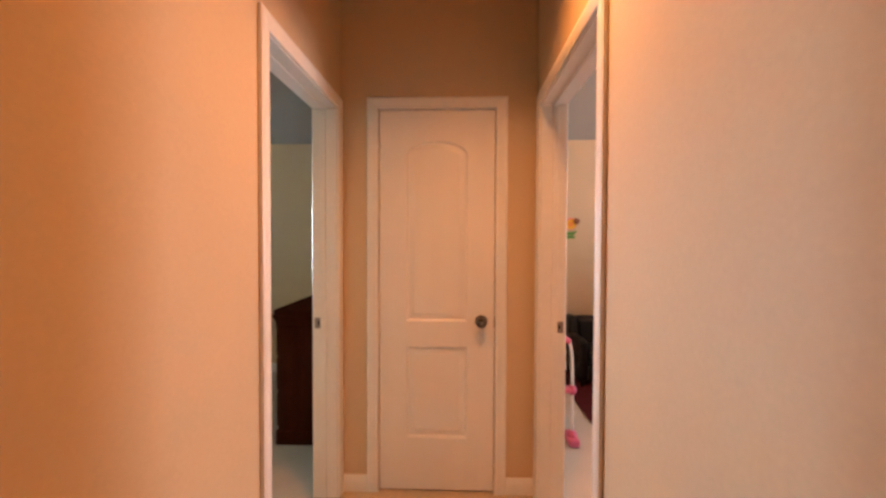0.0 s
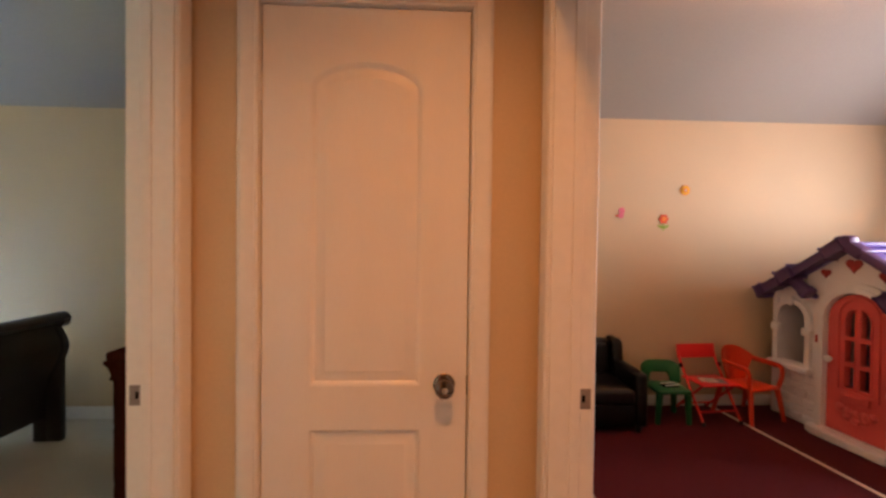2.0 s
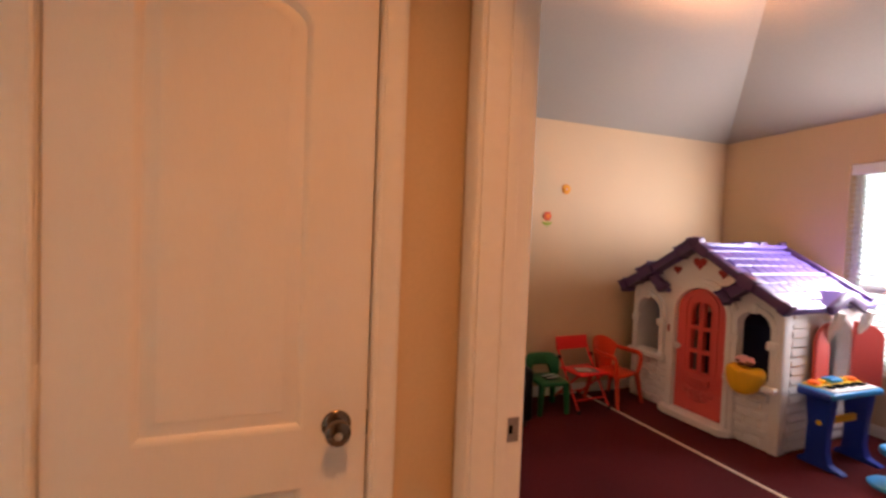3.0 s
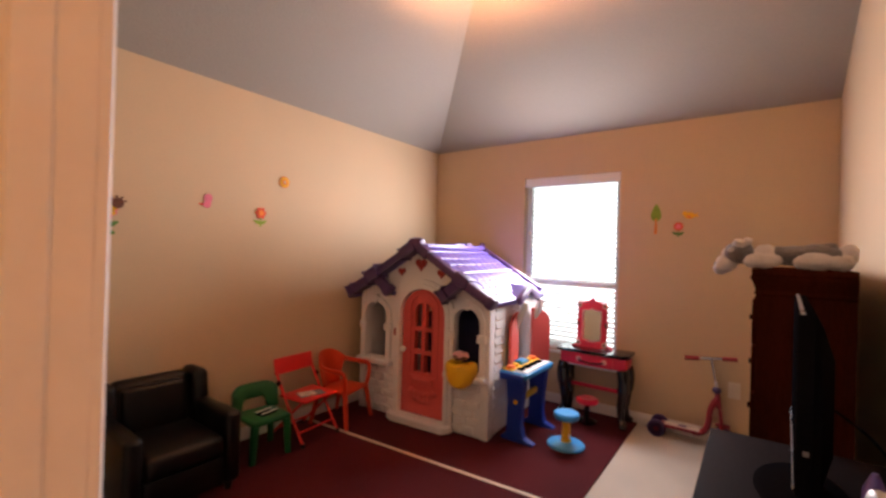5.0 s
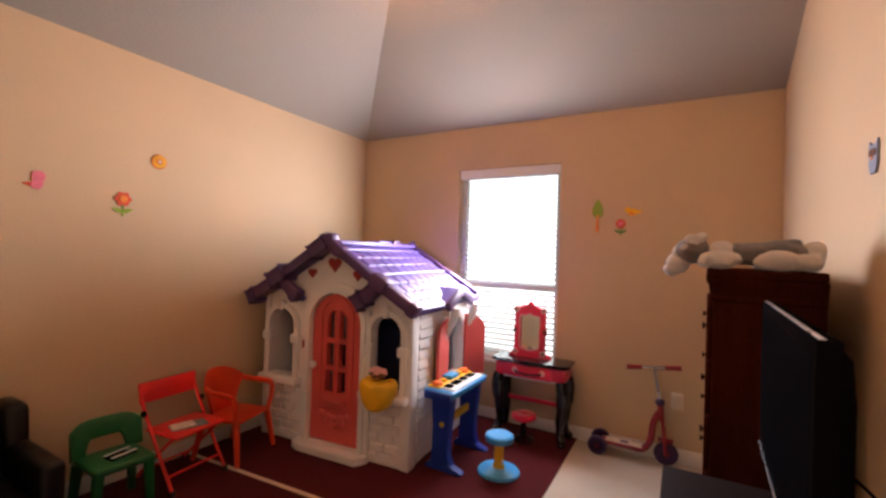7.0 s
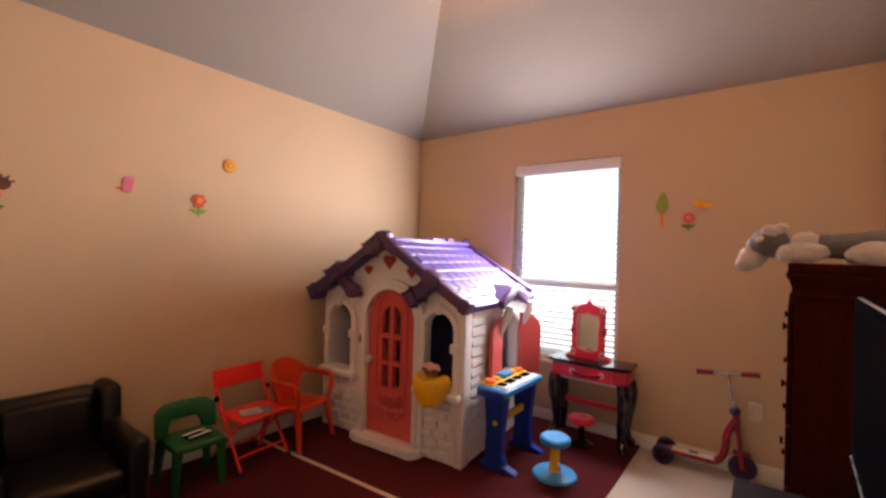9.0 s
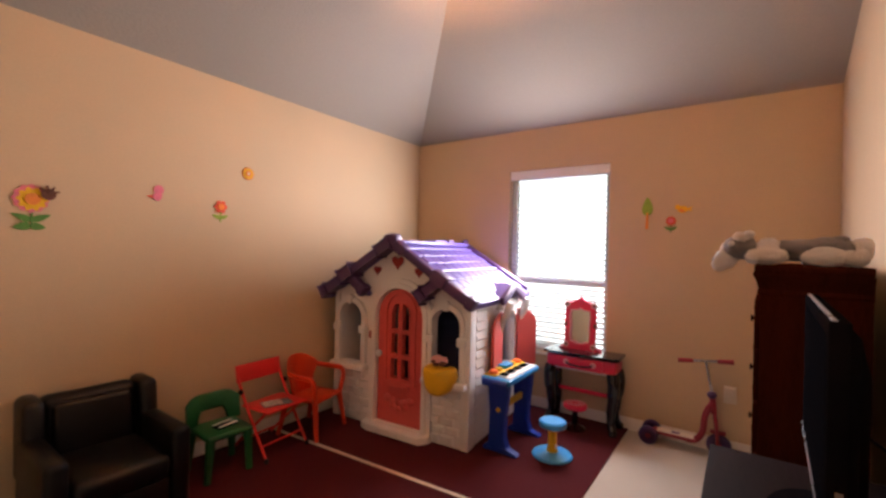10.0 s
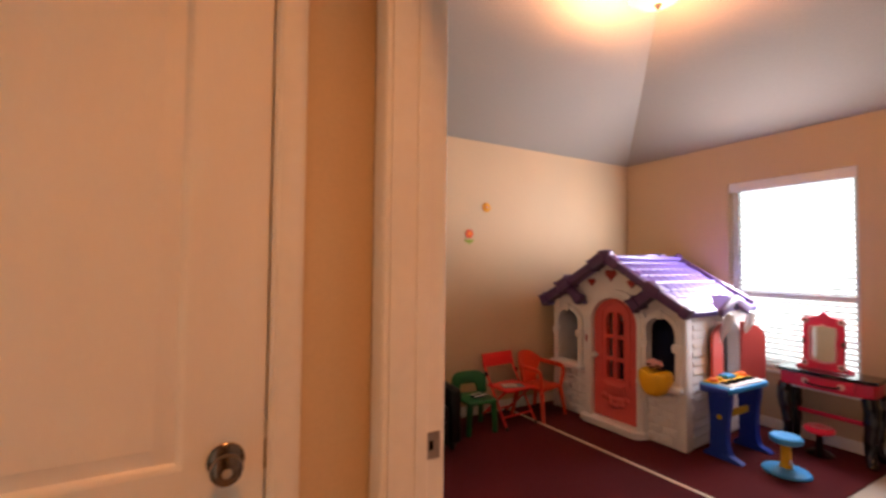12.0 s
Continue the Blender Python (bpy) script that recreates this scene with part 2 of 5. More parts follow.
def smooth_path(pts, n=6):
    """Points on a soft curve through pts."""
    pts = [Vector(p) for p in pts]
    out = []
    for i in range(len(pts) - 1):
        a, b, c, d = pts[max(i - 1, 0)], pts[i], pts[i + 1], pts[min(i + 2, len(pts) - 1)]
        for k in range(n):
            s = k / n
            out.append(0.5 * (2 * b + (c - a) * s + (2 * a - 5 * b + 4 * c - d) * s * s + (3 * b - a - 3 * c + d) * s ** 3))
    return out + [pts[-1]]


def plate(bm, outer, holes=(), d0=0.0, d1=0.02, m=I4):
    """A flat board with holes: outlines in (u, w), thickness from d0 to d1 along the second axis."""
    loops = [[Vector((u, w, 0)) for u, w in lp] for lp in (outer, *holes)]
    flat = [v for lp in loops for v in lp]
    tris = tessellate_polygon(loops)
    sides = []
    for d in (d0, d1):
        vs = [bm.verts.new(m @ Vector((v.x, d, v.y))) for v in flat]
        for t in tris:
            if len(set(t)) == 3:
                try:
                    bm.faces.new([vs[i] for i in t])
                except ValueError:
                    pass
        sides.append(vs)
    k = 0
    for lp in loops:
        n = len(lp)
        for i in range(n):
            a, b = k + i, k + (i + 1) % n
            bm.faces.new((sides[0][a], sides[0][b], sides[1][b], sides[1][a]))
        k += n
    bmesh.ops.recalc_face_normals(bm, faces=bm.faces)
    return bm


def ball(bm, c, radii, m=I4, seg=16, rings=10):
    made = bmesh.ops.create_uvsphere(bm, u_segments=seg, v_segments=rings, radius=1)
    for v in made["verts"]:
        v.co = m @ (Vector(c) + Vector([v.co[k] * radii[k] for k in range(3)]))
    return bm


def bent_panel(bm, us, lo, hi, thick, bend, m=I4):
    """A curved moulded panel: low and high edges as functions of u, rounded edges, bent forwards by bend * u * u."""
    rings = []
    for u in us:
        y, a, b, t = -bend * u * u, lo(u), hi(u), thick / 2
        r = min(t, (b - a) * 0.3)
        sec = [(-t, a + r), (-t, (a + b) / 2), (-t, b - r), (-t * 0.6, b - r * 0.25), (0, b), (t * 0.6, b - r * 0.25), (t, b - r), (t, (a + b) / 2), (t, a + r), (t * 0.6, a + r * 0.25), (0, a), (-t * 0.6, a + r * 0.25)]
        rings.append([m @ Vector((u, y + dy, z)) for dy, z in sec])
    ring_skin(bm, rings)
    bmesh.ops.recalc_face_normals(bm, faces=bm.faces)
    return bm


def arch(u0, u1, w0, w1, rise, n=10):
    """Outline of an opening with a rounded head; rise: height of the head's curve."""
    mid, half = (u0 + u1) / 2, (u1 - u0) / 2
    pts = [(u0, w0), (u1, w0)]
    return pts + [(mid + half * math.cos(math.pi * k / n), w1 - rise + rise * math.sin(math.pi * k / n)) for k in range(n + 1)]


def shrink(lp, d):
    """The outline moved inwards by d (counter-clockwise outlines)."""
    n, out = len(lp), []
    for i in range(n):
        p, a, b = Vector(lp[i]), Vector(lp[i - 1]), Vector(lp[(i + 1) % n])
        e1, e2 = (p - a), (b - p)
        if e1.length < 1e-6 or e2.length < 1e-6:
            out.append(tuple(p))
            continue
        n1, n2 = Vector((-e1.y, e1.x)).normalized(), Vector((-e2.y, e2.x)).normalized()
        bis = n1 + n2
        out.append(tuple(p + bis * (d / max(0.3, 0.5 * bis.length_squared))))
    return out


def heart(cu, cw, size, n=20):
    pts = []
    for k in range(n):
        a = -2 * math.pi * k / n
        pts.append((cu + size * math.sin(a) ** 3, cw + size / 16 * (13 * math.cos(a) - 5 * math.cos(2 * a) - 2 * math.cos(3 * a) - math.cos(4 * a))))
    return pts


def link_mesh(name, bm, mat, smooth=True, angle=35):
    bmesh.ops.recalc_face_normals(bm, faces=bm.faces)
    me = bpy.data.meshes.new(name)
    if smooth:
        for f in bm.faces:
            f.smooth = True
        for e in bm.edges:
            if len(e.link_faces) == 2 and e.calc_face_angle(0) > radians(angle):
                e.smooth = False
    bm.to_mesh(me)
    bm.free()
    for m in (mat if isinstance(mat, (list, tuple)) else [mat]):
        me.materials.append(m)
    return new(name, me)


def part(name, bm, mat, parent, label="", smooth=True):
    ob = link_mesh(name, bm, mat, smooth)
    ob.parent = parent
    return tagged(ob, label)


def piece(name, mesh, parent, m):
    ob = new(name, mesh)
    ob.parent = parent
    ob.matrix_local = m
    return ob


def thing(name, label, category, m=I4, group="", kind=""):
    ob = new(name)
    ob.empty_display_size = 0.05
    ob.matrix_world = m
    return tagged(ob, label, category, group, kind)


def structure(name, bm, mat, label, category="", smooth=False):
    return tagged(link_mesh(name, bm, mat, smooth), label, category or name.split("_")[0], kind="structure")


def B():
    return bmesh.new()


# ---- structure ----
# hall and its side walls
bm = B()
JT = 0.018                          # thickness of the jamb boards
for lo, hi in (((HALL_E, HALL_BACK, 0), (ROOM_W, R0 - JT, 3.35)), ((HALL_E, R1 + JT, 0), (ROOM_W, ROOM_N + 0.11, 3.35)), ((HALL_E, R0 - JT, DOOR_H), (ROOM_W, R1 + JT, 3.35))):
    box(bm, lo, hi)
structure("wall_east_of_hall", bm, PAINT, "tan painted wall between hall and play room", "wall")
bm = B()
for lo, hi in (((BED_E, HALL_BACK, 0), (HALL_W, L0 - JT, 3.1)), ((BED_E, L1 + JT, 0), (HALL_W, BED_N + 0.11, 3.1)), ((BED_E, L0 - JT, DOOR_H), (HALL_W, L1 + JT, 3.1))):
    box(bm, lo, hi)
structure("wall_west_of_hall", bm, PAINT, "tan painted wall between hall and bedroom", "wall")
bm = B()
CD = 0.318
for lo, hi in (((HALL_W, HALL_END, 0), (-CD, HALL_END + 0.11, HALL_TOP)), ((CD, HALL_END, 0), (HALL_E, HALL_END + 0.11, HALL_TOP)), ((-CD, HALL_END, DOOR_H + 0.005), (CD, HALL_END + 0.11, HALL_TOP))):
    box(bm, lo, hi)
structure("wall_hall_end", bm, PAINT, "tan painted end wall around the closet door", "wall")
structure("wall_hall_back", box(B(), (BED_E, HALL_BACK - 0.11, 0), (ROOM_W, HALL_BACK, HALL_TOP)), PAINT, "plain tan wall closing the hall behind", "wall")
structure("ceiling_hall", box(B(), (HALL_W, HALL_BACK, HALL_TOP), (HALL_E, HALL_END + 0.11, HALL_TOP + 0.1)), CEILING, "flat hall ceiling, white paint dimmed in its colour", "ceiling")
structure("floor_hall", box(B(), (BED_E + 0.06, HALL_BACK, -0.06), (ROOM_W - 0.06, HALL_END + 0.6, 0.0)), TILE, "tan tiled hall floor", "floor")
bm = B()
box(bm, (-CD - 0.05, HALL_END + 0.6, 0), (CD + 0.05, HALL_END + 0.65, HALL_TOP))
structure("wall_closet", bm, PAINT, "plain wall at the back of the closet", "wall")

# play room
structure("floor_play_room", box(B(), (ROOM_W - 0.06, 0.8, -0.06), (ROOM_E, ROOM_N, 0.0)), CARPET, "pale beige carpet in the play room", "floor")
structure("wall_north_play_room", box(B(), (ROOM_W, ROOM_N, 0), (ROOM_E + 0.14, ROOM_N + 0.11, PLATE)), PAINT, "tan painted wall with foam flower stickers", "wall")
bm = B()
plate(bm, [(ROOM_W, 0), (ROOM_E + 0.14, 0), (ROOM_E + 0.14, PLATE), (ROOM_E, PLATE), (ROOM_E - (ROOM_TOP - PLATE) / SLOPE, ROOM_TOP), (ROOM_W, ROOM_TOP)], (), -0.11, 0)
skew = (ROOM_S_E - ROOM_S_W) / (ROOM_E - ROOM_W)
for v in bm.verts:
    v.co.y += ROOM_S_W + (v.co.x - ROOM_W) * skew
structure("wall_south_play_room", bm, PAINT, "tan painted gable wall of the play room", "wall")
bm = B()
plate(bm, [(ROOM_S_E, 0), (ROOM_N, 0), (ROOM_N, PLATE), (ROOM_S_E, PLATE)],
      [[(WIN_Y0, WIN_Z0), (WIN_Y1, WIN_Z0), (WIN_Y1, WIN_Z1), (WIN_Y0, WIN_Z1)]], 0, 0.14,
      Matrix(((0, 1, 0, ROOM_E), (1, 0, 0, 0), (0, 0, 1, 0), (0, 0, 0, 1))))
structure("wall_east_play_room", bm, PAINT, "tan painted wall around the bright window", "wall")
# ceiling: slopes up from the north and east walls to a flat middle
bm = B()
run = (ROOM_TOP - PLATE) / SLOPE
xf, yf = ROOM_E - run, ROOM_N - run
quads = ([(ROOM_W, ROOM_N, PLATE), (ROOM_E, ROOM_N, PLATE), (xf, yf, ROOM_TOP), (ROOM_W, yf, ROOM_TOP)],
         [(ROOM_E, ROOM_N, PLATE), (ROOM_E, 0.8, PLATE), (xf, 0.8, ROOM_TOP), (xf, yf, ROOM_TOP)],
         [(xf, yf, ROOM_TOP), (xf, 0.8, ROOM_TOP), (ROOM_W, 0.8, ROOM_TOP), (ROOM_W, yf, ROOM_TOP)])
for q in quads:
    low = [bm.verts.new(p) for p in q]
    high = [bm.verts.new((p[0], p[1], p[2] + 0.1)) for p in q]
    bm.faces.new(low)
    bm.faces.new(list(reversed(high)))
    for i in range(4):
        bm.faces.new((low[i], low[(i + 1) % 4], high[(i + 1) % 4], high[i]))
structure("ceiling_play_room", bm, CEILING, "vaulted textured ceiling, off-white dimmed in its colour", "ceiling")

# bedroom
structure("floor_bedroom", box(B(), (BED_W, BED_S, -0.06), (BED_E + 0.06, BED_N, 0.0)), CARPET, "pale beige carpet in the bedroom", "floor")
bm = B()
plate(bm, [(BED_W - 0.1, 0), (BED_E, 0), (BED_E, BED_PLATE), (BED_W - 0.1, BED_PLATE)],
      [[(BWIN_X0, BWIN_Z0), (BWIN_X1, BWIN_Z0), (BWIN_X1, BWIN_Z1), (BWIN_X0, BWIN_Z1)]], BED_N, BED_N + 0.14)
structure("wall_north_bedroom", bm, PAINT, "tan painted bedroom wall around a bright window", "wall")
structure("wall_west_bedroom", box(B(), (BED_W - 0.1, BED_S - 0.1, 0), (BED_W, BED_N, BED_TOP)), PAINT, "tan painted bedroom wall", "wall")
structure("wall_south_bedroom", box(B(), (BED_W, BED_S - 0.1, 0), (BED_E, BED_S, BED_TOP)), PAINT, "tan painted bedroom wall", "wall")
bm = B()
yb = BED_N - (BED_TOP - BED_PLATE) / 0.5
for q in ([(BED_W, BED_N, BED_PLATE), (BED_E, BED_N, BED_PLATE), (BED_E, yb, BED_TOP), (BED_W, yb, BED_TOP)],
          [(BED_W, yb, BED_TOP), (BED_E, yb, BED_TOP), (BED_E, BED_S, BED_TOP), (BED_W, BED_S, BED_TOP)]):
    low = [bm.verts.new(p) for p in q]
    high = [bm.verts.new((p[0], p[1], p[2] + 0.1)) for p in q]
    bm.faces.new(low)
    bm.faces.new(list(reversed(high)))
    for i in range(4):
        bm.faces.new((low[i], low[(i + 1) % 4], high[(i + 1) % 4], high[i]))
structure("ceiling_bedroom", bm, CEILING, "sloping textured ceiling, off-white dimmed in its colour", "ceiling")


# baseboards: a board with a thinner rounded top
def baseboard(name, a, b, inward):
    """Along the wall from a to b; inward: unit direction into the room."""
    a, b, n = Vector((*a, 0)), Vector((*b, 0)), Vector((*inward, 0))
    prof = [(0, 0), (0.014, 0), (0.014, 0.058), (0.011, 0.068), (0.008, 0.074), (0.0075, 0.083), (0.004, 0.088), (0, 0.088)]
    bm = B()
    ring_skin(bm, [[p + n * (d + 0.0005) + Vector((0, 0, z)) for d, z in prof] for p in (a, b)])
    return structure(name, bm, TRIM, "white painted baseboard along the wall", "baseboard", smooth=True)


baseboard("baseboard_hall_end_w", (HALL_W, HALL_END), (-0.372, HALL_END), (0, -1))
baseboard("baseboard_hall_end_e", (0.372, HALL_END), (HALL_E, HALL_END), (0, -1))
baseboard("baseboard_hall_east", (HALL_E, HALL_BACK), (HALL_E, R0 - 0.062), (-1, 0))
baseboard("baseboard_hall_west", (HALL_W, HALL_BACK), (HALL_W, L0 - 0.062), (1, 0))
baseboard("baseboard_play_north", (ROOM_W, ROOM_N), (ROOM_E, ROOM_N), (0, -1))
baseboard("baseboard_play_east", (ROOM_E, ROOM_S_E), (ROOM_E, ROOM_N), (-1, 0))
baseboard("baseboard_play_west", (ROOM_W, R1 + 0.062), (ROOM_W, ROOM_N), (1, 0))
baseboard("baseboard_play_south", (1.0, ROOM_S_W + 0.36 * skew), (ROOM_E, ROOM_S_E), (0, 1))
baseboard("baseboard_bed_north", (BED_W, BED_N), (BED_E, BED_N), (0, -1))
baseboard("baseboard_bed_east", (BED_E, L1 + 0.062), (BED_E, BED_N), (-1, 0))


# door casings: moulded boards round an opening
CASING = [(0, 0), (0.0, 0.009), (0.006, 0.013), (0.012, 0.011), (0.018, 0.013), (0.045, 0.016), (0.054, 0.016), (0.060, 0.012), (0.060, 0)]


def casing(bm, u0, u1, top, m):
    """Round an opening from u0 to u1 in the plane w = 0 of m, standing proud along the second axis."""
    rings = []
    for su, sw, cu, cw in ((-1, 0, u0, 0.0), (-1, 1, u0, top), (1, 1, u1, top), (1, 0, u1, 0.0)):
        rings.append([m @ Vector((cu + su * d, h + 0.0018, cw + sw * d)) for d, h in CASING])
    for a, b in zip(rings, rings[1:]):
        ring_skin(bm, [a, b])


def doorway(name, x_hall, x_room, y0, y1, away, label):
    """Jamb lining, stop and casings of an opening in a wall that runs along y. away: +1 when the room lies towards +x."""
    bm = B()
    t = 0.018
    xa, xb = min(x_hall, x_room), max(x_hall, x_room)
    for lo, hi in (((xa - 0.0015, y0 + 0.0005, 0), (xb + 0.0015, y0 + t, DOOR_H - t)), ((xa - 0.0015, y1 - t, 0), (xb + 0.0015, y1 - 0.0005, DOOR_H - t)), ((xa - 0.0015, y0 + 0.0005, DOOR_H - t), (xb + 0.0015, y1 - 0.0005, DOOR_H - 0.0005))):
        box(bm, lo, hi, bevel=0.001, seg=1)
    xs = x_hall + away * 0.055
    for lo, hi in (((xs, y0 + t, 0), (xs + away * 0.03, y0 + t + 0.005, DOOR_H - t - 0.005)), ((xs, y1 - t - 0.005, 0), (xs + away * 0.03, y1 - t, DOOR_H - t - 0.005)), ((xs, y0 + t, DOOR_H - t - 0.005), (xs + away * 0.03, y1 - t, DOOR_H - t))):
        box(bm, lo, hi, bevel=0.002, seg=1)
    for x, out, rv in ((x_hall, -away, 0.012), (x_room, away, 0.0165)):
        casing(bm, y0 + rv, y1 - rv, DOOR_H - rv, Matrix(((0, out, 0, x), (1, 0, 0, 0), (0, 0, 1, 0), (0, 0, 0, 1))))
    ob = structure(name, bm, TRIM, label, "door frame", smooth=True)
    # strike plate with its hole, on the far jamb by the room's edge
    xp = x_room - away * 0.020
    y = y1 - t - 0.0012
    sp = B()
    plate(sp, [(-0.02, -0.028), (0.02, -0.028), (0.02, 0.028), (-0.02, 0.028)], [[(-0.005, -0.010), (0.005, -0.010), (0.005, 0.010), (-0.005, 0.010)]], -0.001, 0.001, pose(xp, y, 0.921))
    part("strike_plate", sp, STRIKE, ob, "worn steel strike plate")
    part("strike_hole", box(B(), (xp - 0.0048, y + 0.0002, 0.9112), (xp + 0.0048, y + 0.0008, 0.9308)), BLACKPL, ob, "dark latch hole")
    return ob


doorway("door_frame_play_room", HALL_E, ROOM_W, R0 - 0.018, R1 + 0.018, 1, "white painted doorway into the play room")
doorway("door_frame_bedroom", HALL_W, BED_E, L0 - 0.018, L1 + 0.018, -1, "white painted doorway into the bedroom")


# moulded two-panel doors
def panel_face(bm, w, h, side, y_face):
    """One face of a moulded door leaf: a flat skin with two sunk panels. side: -1 faces -y, +1 faces +y."""
    hw = w / 2
    k = w / 0.61
    top = [(-0.165 * k, 0.905), (0.165 * k, 0.905), (0.165 * k, 1.79)] + [(0.165 * k * math.cos(math.pi * i / 12), 1.79 + 0.08 * math.sin(math.pi * i / 12)) for i in range(1, 12)] + [(-0.165 * k, 1.79)]
    low = [(-0.165 * k, 0.275), (0.165 * k, 0.275), (0.165 * k, 0.775), (-0.165 * k, 0.775)]
    sk = 0.0125
    plate(bm, [(-hw, 0), (hw, 0), (hw, h), (-hw, h)], [top, low], y_face, y_face - side * sk)
    for lp in (top, low):
        rings = []
        for d, dep in ((0, 0), (0.002, 0.0006), (0.014, 0.0118), (0.021, 0.0118), (0.046, 0.0015)):
            rings.append([Vector((u, y_face - side * dep, v)) for u, v in shrink(lp, d)])
        ring_skin(bm, rings, caps=False)
        bm.faces.new([bm.verts.new(p) for p in rings[-1]])


def door_leaf(parent, w, h, knob_side, mat=DOORPAINT):
    """Leaf centred on x = 0, faces at y = -0.0175 and 0.0175, bottom at z = 0."""
    bm = B()
    panel_face(bm, w, h, -1, -0.0175)
    panel_face(bm, w, h, 1, 0.0175)
    box(bm, (-w / 2, -0.005, 0), (w / 2, 0.005, h))
    return part("leaf", bm, mat, parent, "white moulded two-panel leaf")


def knob(parent, u, z, y0, out, mat, label):
    m = Matrix.Translation((u, y0, z)) @ (pose(0, 0, 0, 90, 0, 0) if out < 0 else pose(0, 0, 0, -90, 0, 0))
    bm = B()
    lathe(bm, [(0, 0), (0.032, 0), (0.033, 0.004), (0.028, 0.009), (0.013, 0.012), (0.0115, 0.026), (0.017, 0.031), (0.026, 0.038), (0.0285, 0.047), (0.0265, 0.056), (0.017, 0.062), (0.006, 0.0635), (0, 0.0636)], m, 28)
    return part("door_knob", bm, mat, parent, label)


closet = thing("closet_door", "white moulded two-panel closet door, closed, with a bronze knob", "door", pose(0, HALL_END + 0.0205, 0.012), kind="structure")
door_leaf(closet, 0.61, 2.026, 1)
ck = knob(closet, 0.237, 0.912, -0.0175, -1, BRONZE, "dark bronze round knob")
bm = B()
lathe(bm, [(0, 0), (0.0085, 0), (0.0085, 0.002), (0.006, 0.0032), (0, 0.0032)], pose(0.237, -0.0812, 0.912, 90, 0, 0), 16)
box(bm, (0.2345, -0.087, 0.905), (0.2395, -0.0835, 0.919), bevel=0.001, seg=1)
part("lock_button", bm, NICKEL, ck, "bright lock button")
part("latch_plate", box(B(), (0.3052, -0.016, 0.878), (0.3085, -0.004, 0.936), bevel=0.001, seg=1), BRONZE, closet, "dark latch plate")
for z in (0.205, 1.00, 1.745):
    bm = B()
    tube(bm, [(-0.312, -0.021, z), (-0.312, -0.021, z + 0.085)], 0.0055, 10)
    box(bm, (-0.312, -0.0195, z), (-0.3055, -0.0178, z + 0.085))
    part("hinge", bm, TRIM, closet, "paint-covered butt hinge")
bm = B()
for lo, hi in (((-CD, HALL_END + 0.0, 0), (-0.309, HALL_END + 0.11, 2.043)), ((0.309, HALL_END + 0.0, 0), (CD, HALL_END + 0.11, 2.043)), ((-CD, HALL_END + 0.0, 2.043), (CD, HALL_END + 0.11, DOOR_H + 0.006)),
               ((-0.309, HALL_END + 0.042, 0), (-0.297, HALL_END + 0.07, 2.043)), ((0.297, HALL_END + 0.042, 0), (0.309, HALL_END + 0.07, 2.043)), ((-0.309, HALL_END + 0.042, 2.031), (0.309, HALL_END + 0.07, 2.043))):
    box(bm, lo, hi)
casing(bm, -0.311, 0.311, 2.045, Matrix(((1, 0, 0, 0), (0, -1, 0, HALL_END), (0, 0, 1, 0), (0, 0, 0, 1))))
structure("door_frame_closet", bm, TRIM, "white painted frame round the closet door", "door frame", smooth=True)

room_door = thing("play_room_door", "white moulded door standing open into the play room", "door", pose(0.655, 1.034, 0.012, 0, 0, 9.3) @ pose(0.445, 0.0, 0), kind="structure")
door_leaf(room_door, 0.875, 2.02, 1)
knob(room_door, 0.375, 0.94, 0.0175, 1, NICKEL, "satin nickel round knob")
knob(room_door, 0.375, 0.94, -0.0175, -1, NICKEL, "satin nickel round knob")


